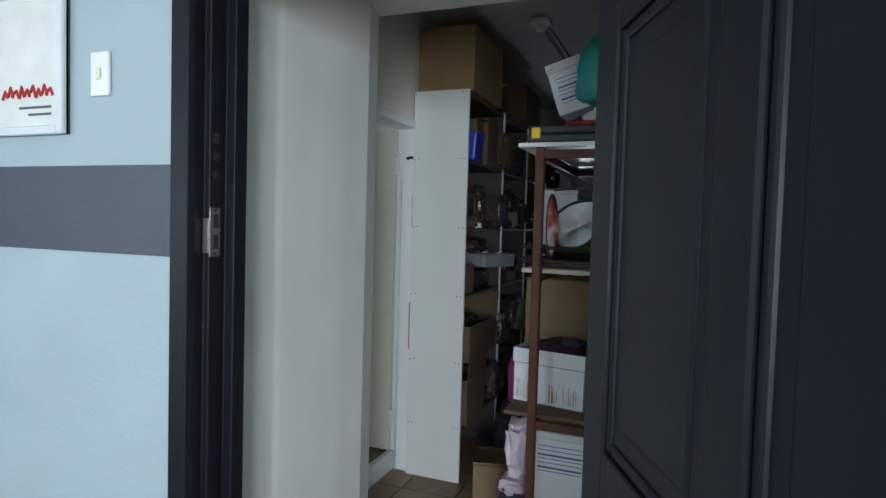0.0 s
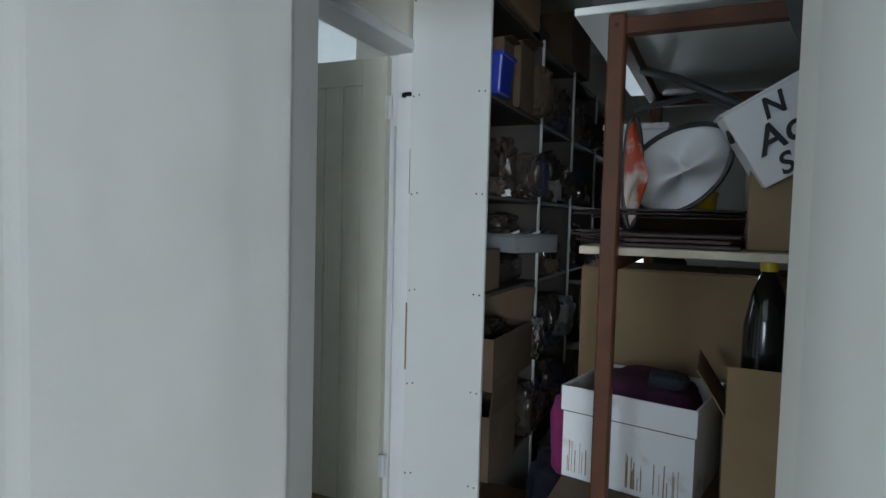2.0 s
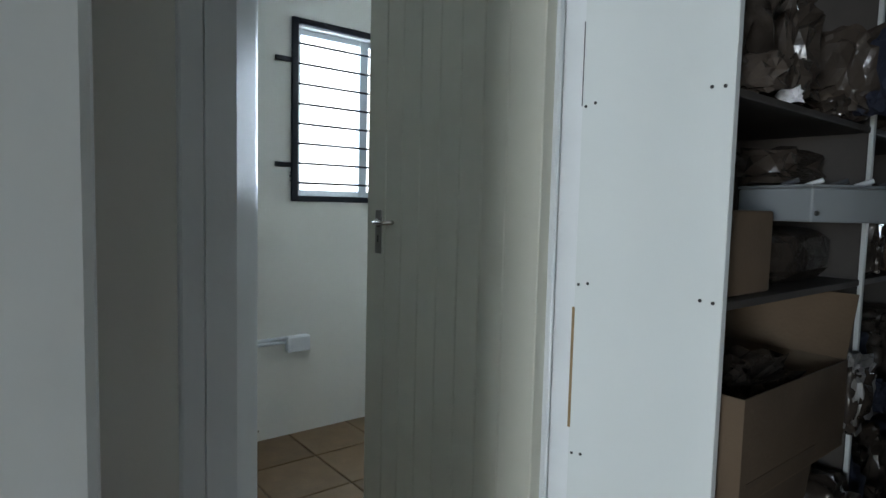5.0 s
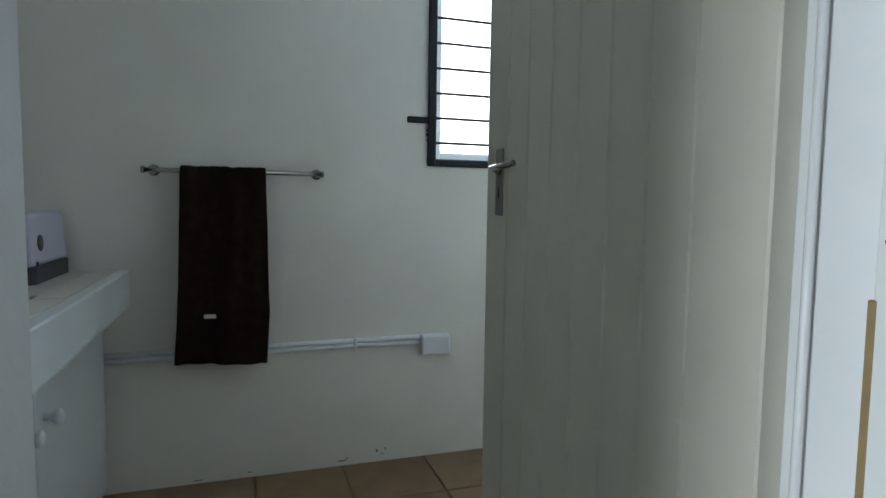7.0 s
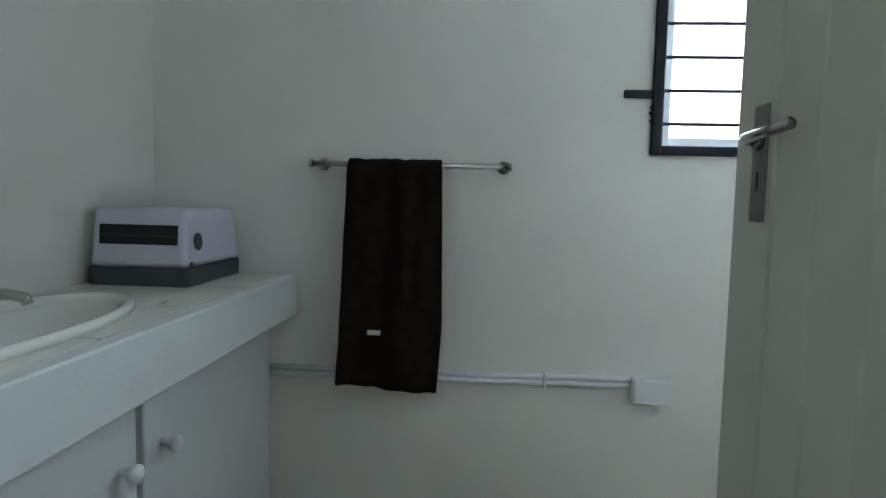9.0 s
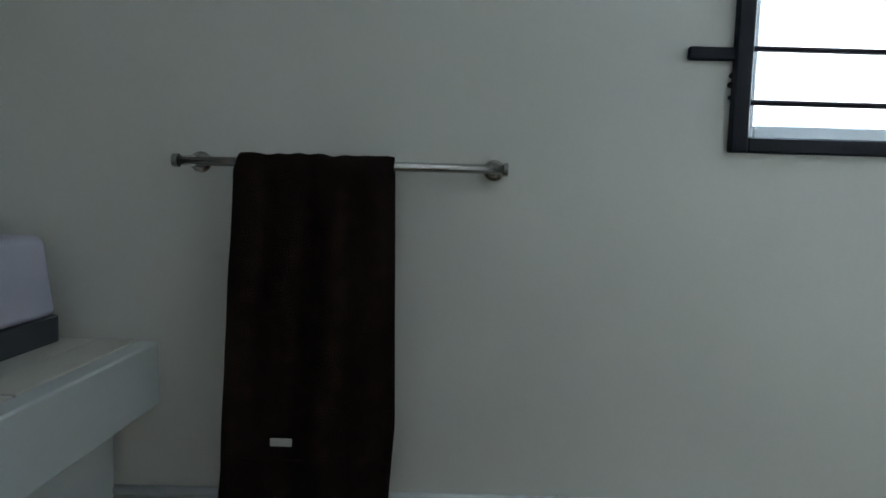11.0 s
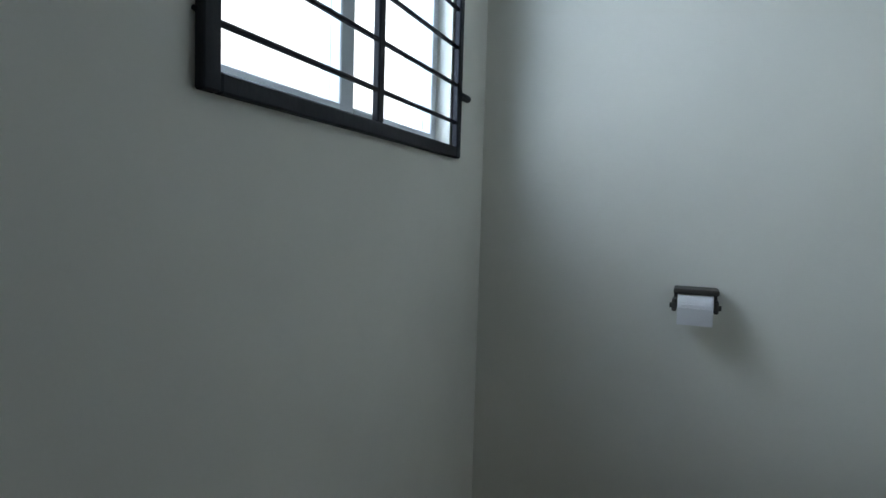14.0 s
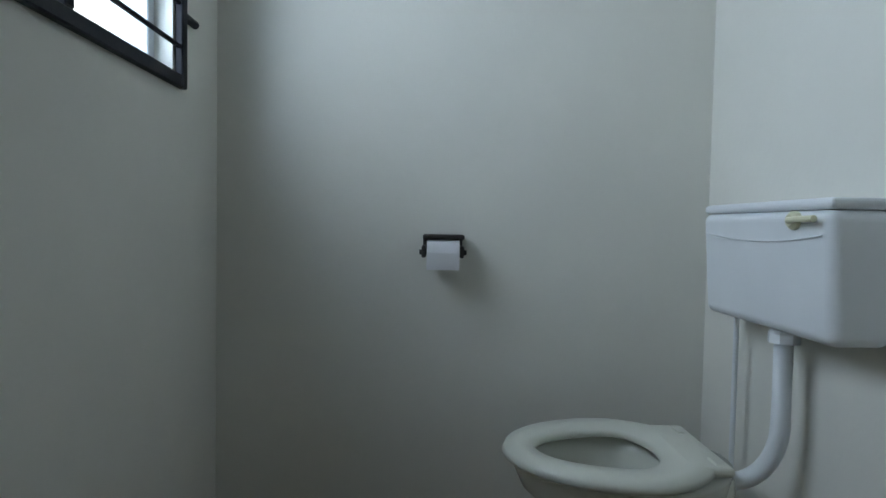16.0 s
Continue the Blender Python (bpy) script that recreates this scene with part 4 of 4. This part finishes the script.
def shelf_specials():
    b = empty("storage_tub", (-0.02, 3.27, 1.841), "blue plastic tub on the upper shelf", "tub")
    bm = box((-0.12, -0.085, 0), (0.11, 0.075, 0.165), 0.012, 2)
    for v in bm.verts:
        if v.co.z < 0.05:
            v.co.x *= 0.88
            v.co.y *= 0.88
    part("body", bm, BLUEP, b)
    part("rim", box((-0.125, -0.09, 0.15), (0.115, 0.08, 0.168), 0.005, 2), BLUEP, b)
    thing("carton", box((-0.25, 3.20, 1.022), (0.02, 3.42, 1.2), 0.004), CARD_D, "dark cardboard carton on the shelf", "carton", "shelf goods")
    thing("parcel", lump((-0.25, 3.43, 1.021), (0.03, 3.88, 1.176), 3.3, 0.12), WRAP, "dusty wrapped parcel under a metal box", "parcel", "shelf goods")
    g = empty("metal_box", (0.02, 3.69, 1.177), "pale grey metal box sticking out of the shelf", "metal box", turn=-27)
    part("body", box((-0.12, -0.145, 0), (0.12, 0.145, 0.078), 0.005, 2), GREYBOX, g)
    part("lid", box((-0.123, -0.148, 0.0785), (0.122, 0.148, 0.086), 0.003), GREYBOX, g)
    for y in (-0.13, 0.13):
        part("corner_bolt", lathe([(0.006, 0), (0.006, 0.004)], 10, m=pose(0.12, y, 0.02, 0, 90, 0)), STEEL, g)
    for i in range(5):
        part("connector", tube([(0.0 + i * 0.02, -0.12 + i * 0.05, 0.086), (0.02 + i * 0.02, -0.09 + i * 0.05, 0.1)], 0.006, 8), PLASTIC_W if i % 2 else GREY_P, g)
    thing("packet", lump((-0.2, 3.5, 1.266), (0.03, 3.86, 1.40), 12.5, 0.5), WRAP, "crumpled dark plastic packet on a metal box", "packet", "shelf goods")
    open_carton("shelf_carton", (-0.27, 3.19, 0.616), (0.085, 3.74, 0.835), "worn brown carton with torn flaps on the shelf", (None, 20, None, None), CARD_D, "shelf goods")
    open_carton("shelf_carton", (-0.27, 3.21, 0.221), (0.07, 3.56, 0.50), "tall dark brown carton on the low shelf", (None, None, None, 6), CARD_D, "shelf goods")
    thing("packet", lump((-0.24, 3.58, 0.221), (0.06, 3.89, 0.47), 41.0, 0.45, 4), WRAP, "crumpled dark plastic packet on the shelf", "packet", "shelf goods")
    thing("packet", lump((-0.2, 3.24, 0.622), (0.07, 3.70, 0.935), 43.0, 0.5, 4), WRAP, "clear plastic packets heaped in a carton", "packet", "shelf goods")
    thing("packet", lump((-0.05, 3.72, 0.617), (0.13, 3.97, 0.93), 44.0, 0.5, 4), WRAP_P, "pale crumpled plastic packet on the shelf", "packet", "shelf goods")
    thing("torn_paper", lump((-0.01, 3.4, 1.431), (0.07, 3.46, 1.48), 5.1, 0.6), PAPER, "crumpled scrap of white paper", "paper")


shelf_specials()


closed_carton("cardboard_box", (-0.298, 3.19, 2.251), (0.062, 3.78, 2.64), "large brown cardboard box on top of the shelving", CARD)
thing("packet", lump((-0.28, 3.82, 2.251), (0.05, 4.3, 2.5), 8.8, 0.4), WRAP, "dark wrapped bundle on top of the shelving", "packet", "shelf goods")
closed_carton("cardboard_box", (-0.28, 4.4, 2.251), (0.08, 4.9, 2.55), "dark cardboard box on top of the shelving", CARD_D)


# ---- ceiling fitting ----
def ceiling_fitting():
    c = empty("ceiling_fitting", (0.37, 3.55, 2.75), "white square ceiling fitting with two conduits", "light fitting")
    part("base", box((-0.06, -0.05, -0.035), (0.06, 0.05, 0.0), 0.006, 2), PLASTIC_W, c)
    part("holder", lathe([(0.03, -0.07), (0.034, -0.04), (0.034, -0.035)], 16), PLASTIC_W, c)
    for x in (-0.025, 0.02):
        part("conduit", tube([(x, 0.05, -0.012), (x + 0.03, 2.6, -0.012)], 0.011, 8), GREYBOX, c)


ceiling_fitting()


# ---- steel rack ----
RX0, RX1, RY0, RY1 = 0.672, 1.85, 2.215, 3.1


def rack():
    r = empty("steel_rack", (RX0, RY0, 0), "red oxide steel rack loaded with boxes", "rack")
    O = Vector((RX0, RY0, 0))
    def w(lo, hi, bev=0.002):
        return box(Vector(lo) - O, Vector(hi) - O, bev)
    for x in (RX0, RX1 - 0.036):
        for y in (RY0, RY1 - 0.036):
            a = w((x, y, FZ), (x + 0.036, y + 0.036, 1.775), 0.004)
            p = part("post", a, RUST, r)
            if y == RY0:
                for z in (0.42, 1.75):
                    part("bolt_hole", lathe([(0.005, 0), (0.005, 0.0016)], 10, m=pose(x + 0.018 - O.x, -0.0003, z, 90, 0, 0)), HOLE, p)
    for z in (1.73, 1.225, 0.615, 0.235):
        for y in (RY0 + 0.002, RY1 - 0.034):
            if z != 1.225 or y > 2.5:
                part("beam", w((RX0 + 0.037, y, z), (RX1 - 0.037, y + 0.03, z + 0.034)), RUST, r)
        for x in (RX0 + 0.002, RX1 - 0.034):
            part("end_beam", w((x, RY0 + 0.037, z), (x + 0.03, RY1 - 0.037, z + 0.034)), RUST, r)
    part("top_board", w((0.60, RY0 - 0.005, 1.776), (RX1, RY1, 1.793)), MELAMINE, r, "white top board")
    part("shelf_board", w((0.62, RY0 + 0.038, 1.26), (RX1 - 0.04, RY1, 1.278)), CHIP, r, "pale chipboard shelf")
    part("shelf_board", w((0.56, RY0 + 0.04, 0.65), (RX1 - 0.04, RY1 - 0.04, 0.666)), CARD_D, r)
    part("shelf_board", w((RX0, RY0 + 0.04, 0.27), (RX1 - 0.04, RY1 - 0.04, 0.286)), CARD_D, r)


rack()


# top of the rack
def carry_case():
    c = empty("tool_case", (0.63, 2.23, 1.794), "flat black plastic case with yellow latches", "case")
    part("lower_shell", box((0, 0, 0), (0.95, 0.36, 0.036), 0.008, 2), CASE, c)
    part("upper_shell", box((0.004, 0.004, 0.037), (0.946, 0.356, 0.072), 0.01, 2), CASE, c)
    for x in (0.02, 0.33, 0.8):
        part("latch", box((x, -0.008, 0.018), (x + 0.036, 0.004, 0.062), 0.003), YELLOW, c, "yellow latch")
    part("handle", tube([(0.42, 0.0, 0.03), (0.42, -0.028, 0.03), (0.58, -0.028, 0.03), (0.58, 0.0, 0.03)], 0.009, 10), CASE, c)


carry_case()
thing("red_cloth", lump((0.74, 2.27, 1.867), (0.95, 2.5, 1.9), 4.4, 0.3), RED, "folded red cloth on the black case", "cloth", smooth=True)
thing("white_sack", lump((0.80, 2.29, 1.868), (1.30, 2.6, 1.975), 6.1, 0.22), BAGW, "white plastic sack on the black case", "sack", smooth=True)


def lid_box(name, lo, hi, label, lid=0.06, turn=0.0, lines=True, m4=None):
    cx, cy = (lo[0] + hi[0]) / 2, (lo[1] + hi[1]) / 2
    o = empty(name, (cx, cy, lo[2]), label, "box", turn=turn)
    if m4 is not None:
        o.matrix_world = m4
    hx, hy, h = (hi[0] - lo[0]) / 2, (hi[1] - lo[1]) / 2, hi[2] - lo[2]
    part("body", box((-hx, -hy, 0), (hx, hy, h - lid), 0.003), BOXW, o)
    part("lid", box((-hx - 0.004, -hy - 0.004, h - lid + 0.001), (hx + 0.004, hy + 0.004, h), 0.003), BOXW, o, "white lift-off lid")
    if lines:
        for i in range(7):
            thick = 0.008 if i in (2, 5) else 0.003
            part("print_bar", box((-hx * 0.65, -hy - 0.0012, h - lid - 0.03 - i * 0.018 - thick), (hx * 0.75, -hy - 0.0002, h - lid - 0.03 - i * 0.018)), BLUEINK, o)
    return o


lid_box("archive_box", (0, 0, 0), (0.17, 0.2, 0.23), "white archive box with violet print, leaning", 0.04, m4=pose(0.795, 2.56, 1.97, 4, -17, 0))


def teal_bag():
    bm = lump((0.775, 2.30, 1.955), (1.17, 2.50, 2.24), 9.4, 0.22, 4)
    for v in bm.verts:
        if v.co.z > 2.14:
            v.co.z += 0.05 * max(0, noise.noise(v.co * 22)) + 0.03
    thing("shopping_bag", bm, TEAL, "stuffed teal plastic bag on a white sack", "bag", smooth=True)


teal_bag()


# middle shelf of the rack
def boards():
    for i in range(7):
        z = 1.279 + i * 0.0085 + (0.03 if i > 3 else 0)
        bm = bmesh.new()
        lathe([(0.62, -0.03), (0.9, 0), (1, 0.002), (1, 0.005), (0.9, 0.007)] if i == 4 else [(0.9, 0), (1, 0.002), (1, 0.005), (0.9, 0.007)], 36, bm, sx=0.255 - 0.012 * (i % 3), sy=0.2)
        bmesh.ops.translate(bm, verts=bm.verts, vec=(0.79 + 0.03 * math.sin(i * 2.1), 2.60 + 0.02 * math.cos(i * 1.7), z))
        thing("tray", bm, FOLDER, "thin dark brown round tray in a stack", "tray", "stacked trays")
    for i in range(3):
        bm = box((0.70 + 0.012 * (i % 2), 2.28 + 0.01 * (i % 3), 1.279 + i * 0.011), (0.95 - 0.02 * (i % 2), 2.385, 1.288 + i * 0.011), 0.002)
        thing("board", bm, FOLDER, "thin dark brown board in a stack", "board", "stacked boards")


boards()


def reflector(name, centre, rx, rz, turn, tilt, material, label, spin=0):
    """A folding fabric disc with a wire rim, slightly dished."""
    bm = bmesh.new()
    n, k = 40, 8
    rings = []
    for i in range(1, k + 1):
        f = i / k
        rings.append([bm.verts.new((rx * f * math.cos(a), 0.05 * (f * f - 1) * math.cos(2 * a + 0.6) + 0.03 * f * f, rz * f * math.sin(a) * (1 - 0.12 * math.cos(a)))) for a in (2 * math.pi * j / n for j in range(n))])
    c = bm.verts.new((0, -0.05, 0))
    for j in range(n):
        bm.faces.new((c, rings[0][j], rings[0][(j + 1) % n]))
        for p, q in zip(rings, rings[1:]):
            bm.faces.new((p[j], p[(j + 1) % n], q[(j + 1) % n], q[j]))
    rim = [v.co.copy() for v in rings[-1]]
    o = empty(name, centre, label, "reflector")
    o.matrix_world = pose(*centre, tilt, spin, turn)
    f = part("fabric", bm, material, o, smooth=True)
    s = f.modifiers.new("thick", "SOLIDIFY")
    s.thickness = 0.003
    part("rim", tube(rim + rim[:2], 0.0065, 8), CASE, o, "black bound wire rim")


reflector("car_sunshade", (0.818, 2.43, 1.462), 0.13, 0.092, 0, 14, FABW, "white folded fabric sunshade with a black rim", -38)
reflector("printed_sunshade", (0.722, 2.40, 1.455), 0.022, 0.135, 30, 0, REDPRINT, "red printed fabric sunshade with a black rim")


def straps():
    bm = tube([(0.72, 2.42, 1.70), (0.80, 2.35, 1.66), (0.92, 2.34, 1.60), (1.0, 2.36, 1.56), (1.0, 2.4, 1.5)], 0.010, 8)
    tube([(0.7, 2.5, 1.62), (0.85, 2.4, 1.63), (0.98, 2.33, 1.555)], 0.008, 8, bm)
    tube([(0.98, 2.33, 1.555), (0.94, 2.335, 1.53), (0.915, 2.34, 1.522)], 0.016, 10, bm)
    thing("strap", bm, CASE, "black webbing strap draped over the sunshade", "strap", smooth=True)
    bm = bmesh.new()
    last = None
    for i in range(12):
        f = i / 11
        c = Vector((1.01 + 0.12 * f * f, 2.20, 1.80 - 0.24 * f))
        row = [bm.verts.new(c + Vector(d)) for d in ((-0.016, -0.002, 0), (0.016, -0.002, 0), (0.016, 0.002, 0), (-0.016, 0.002, 0))]
        if last:
            for k in range(4):
                bm.faces.new((last[k], last[(k + 1) % 4], row[(k + 1) % 4], row[k]))
        else:
            bm.faces.new(row)
        last = row
    bm.faces.new(last[::-1])
    thing("hanging_strap", bm, CASE, "black strap hanging from the rack top", "strap")


straps()
y = thing("yellow_tub", lathe([(0.10, 0), (0.105, 0.006), (0.108, 0.04), (0.112, 0.043), (0.11, 0.05), (0.02, 0.051)], 28, m=pose(0.79, 2.62, 1.3675)), YELLOW, "yellow plastic tub behind the sunshade", "tub", smooth=False)
closed_carton("cardboard_box", (0.962, 2.36, 1.2785), (1.27, 2.66, 1.49), "brown cardboard box on the rack shelf", CARD)


def marked_box():
    o = lid_box("marked_box", (0, 0, 0), (0.3, 0.12, 0.178), "white box with black marker lettering, tilted", 0.0, lines=False, m4=pose(1.112, 2.39, 1.492, 4, -31, 4))
    for text, x, z, s in (("N", -0.085, 0.125, 0.06), ("Acc", -0.125, 0.062, 0.08), ("S", -0.11, 0.008, 0.06)):
        c = bpy.data.curves.new("lettering", "FONT")
        c.body, c.size, c.extrude, c.shear, c.offset = text, s, 0.0006, 0.25, 0.0014
        t = new("lettering", c)
        t.data.materials.append(INK)
        t.parent = o
        t.matrix_local = pose(x, -0.0645, z, 90, 0, 0)


marked_box()
lid_box("white_carton", (0.56, 2.84, 1.279), (0.75, 3.06, 1.64), "tall white carton on the rack shelf", 0.02, lines=False)
# lower shelves of the rack
closed_carton("cardboard_box", (0.525, 2.75, 0.667), (1.30, 3.05, 1.195), "large brown cardboard box on the lower rack shelf", CARD)
o = open_carton("archive_box", (0.585, 2.395, 0.667), (0.91, 2.70, 0.902), "white open archive box with rust stains", (None, None, None, None), BOXW, turn=-11)
for lo, hi in (((-0.1675, -0.1575, 0.175), (0.1675, -0.153, 0.239)), ((-0.1675, 0.153, 0.175), (0.1675, 0.1575, 0.239)), ((-0.1675, -0.153, 0.175), (-0.163, 0.153, 0.239)), ((0.163, -0.153, 0.175), (0.1675, 0.153, 0.239))):
    part("lid_rim", box(lo, hi), BOXW, o)
# thin dark strip painted in as the rim's shadow
part("lid_shadow_strip", box((-0.1632, -0.1545, 0.1715), (0.1632, -0.153, 0.1745)), GREY_P, o, "dark strip for the shadow under the lid rim")
rnd = random.Random(3)
for i in range(26):
    x = rnd.choice((-0.12, 0.02, 0.1)) + rnd.uniform(-0.03, 0.03)
    part("rust_streak", box((x, -0.1535, 0.015), (x + rnd.uniform(0.001, 0.0025), -0.1523, rnd.uniform(0.04, 0.1))), CARD, o)
thing("purple_cloth", lump((0.59, 2.42, 0.70), (0.9, 2.74, 0.955), 2.2, 0.16, 4), PURPLE, "dark purple cloth stuffed in the archive box", "cloth", smooth=True)
thing("rolled_cloth", lump((0.74, 2.44, 0.915), (0.87, 2.56, 0.965), 2.9, 0.4), NAVY, "dark rolled cloth in the archive box", "cloth", smooth=True)
thing("magenta_bag", lump((0.465, 2.59, 0.56), (0.58, 2.745, 0.875), 14.2, 0.25), MAGENTA, "magenta fabric bag hanging beside the rack", "bag", smooth=True)
open_carton("cardboard_box", (0.935, 2.37, 0.667), (1.22, 2.62, 0.90), "brown cardboard box with open flaps", (6, None, 32, None), CARD)


def bottle():
    b = empty("drink_bottle", (1.02, 2.53, 0.672), "large dark bottle with a yellow cap", "bottle")
    part("body", lathe([(0.04, 0), (0.05, 0.01), (0.05, 0.12), (0.046, 0.15), (0.05, 0.2), (0.052, 0.30), (0.05, 0.42), (0.035, 0.5), (0.017, 0.545), (0.016, 0.555)], 24), BOTTLE, b, smooth=True)
    part("cap", lathe([(0.019, 0.552), (0.02, 0.556), (0.02, 0.578), (0.018, 0.581)], 20), YELLOW, b, "yellow screw cap")


bottle()
lid_box("archive_box", (0.66, 2.30, 0.287), (0.925, 2.62, 0.585), "white archive box with violet print on the low shelf", 0.03)
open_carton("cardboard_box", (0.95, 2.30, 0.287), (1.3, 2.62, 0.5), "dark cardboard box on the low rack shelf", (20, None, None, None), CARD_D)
open_carton("cardboard_box", (0.80, 2.22, FZ), (1.15, 2.55, 0.18), "open brown cardboard box on the floor under the rack", (30, None, 50, None), CARD)
thing("white_packet", lump((0.50, 2.38, 0.28), (0.66, 2.62, 0.62), 21.0, 0.4), PINKW, "pale pink and white plastic packets beside the rack", "packet")
thing("white_packet", lump((0.46, 2.6, 0.22), (0.64, 2.85, 0.5), 25.0, 0.4), WRAP_P, "pale crumpled plastic packet beside the rack", "packet")
thing("blue_packet", lump((0.42, 2.55, 0.10), (0.64, 2.8, 0.24), 27.0, 0.35), PINKW, "pale lilac packet low beside the rack", "packet")
thing("floor_bag", lump((0.42, 2.50, FZ), (0.66, 2.95, 0.24), 31.0, 0.3), NAVY, "dark cloth bag on the floor", "bag")
open_carton("cardboard_box", (0.16, 3.0, FZ), (0.42, 3.3, 0.09), "small open cardboard box on the store floor", (60, None, None, 40), CARD, turn=14)
thing("floor_bag", lump((0.12, 3.34, FZ), (0.60, 3.9, 0.42), 33.0, 0.3), NAVY, "dark cloth bag heaped on the floor", "bag")
thing("floor_bag", lump((0.16, 3.95, FZ), (0.7, 4.6, 0.5), 35.0, 0.3), WRAP, "dark plastic sack on the floor", "sack")
closed_carton("cardboard_box", (0.2, 4.7, FZ), (0.8, 5.2, 0.55), "dark cardboard box on the store floor", CARD_D)
thing("garment_bag", lump((0.32, 5.5, FZ), (0.75, 6.0, 1.25), 37.0, 0.2), NAVY, "dark garment bag standing by the end wall", "bag")
closed_carton("cardboard_box", (0.75, 5.6, FZ), (1.25, 6.1, 0.9), "dark cardboard box by the end wall", CARD_D)


# ---- floor tiles ----
def floor_tiles():
    fl = bpy.data.objects["floor"]
    shared = {}
    sz = 0.333
    spans = [(0.1 + i * sz, 0.1 + (i + 1) * sz, 0.0) for i in range(-7, -2)] + [(0.1 - 2 * sz, -0.447, 0.0), (-0.403, 0.1 - sz, FZ)]
    spans += [(0.1 + i * sz, 0.1 + (i + 1) * sz, FZ) for i in range(-1, 4)]
    for x0, x1, z in spans:
        for j in range(2, 13):
            yy = 0.62 + j * sz
            if z == 0.0 and (yy < 1.6 or yy > 4.4):
                continue
            key = round(x1 - x0, 3)
            if key not in shared:
                bm = box((0.004, 0.004, -0.012), (x1 - x0 - 0.004, sz - 0.004, 0.0), 0.003)
                me = bpy.data.meshes.new("tile")
                bm.to_mesh(me)
                bm.free()
                me.materials.append(TILE)
                shared[key] = me
            o = new("tile", shared[key])
            o.parent = fl
            o.location = (x0, yy, z)


floor_tiles()
setting("floor_screed", box((-2.6, -7.0, FZ - 0.0115), (6.4, 0.95, FZ - 0.001)), GROUT, "brown cement floor of the entry room", "floor")
setting("floor_store", box((1.4, 2.15, FZ - 0.0115), (3.4, 6.4, FZ - 0.001)), GROUT, "brown cement floor of the store room", "floor")
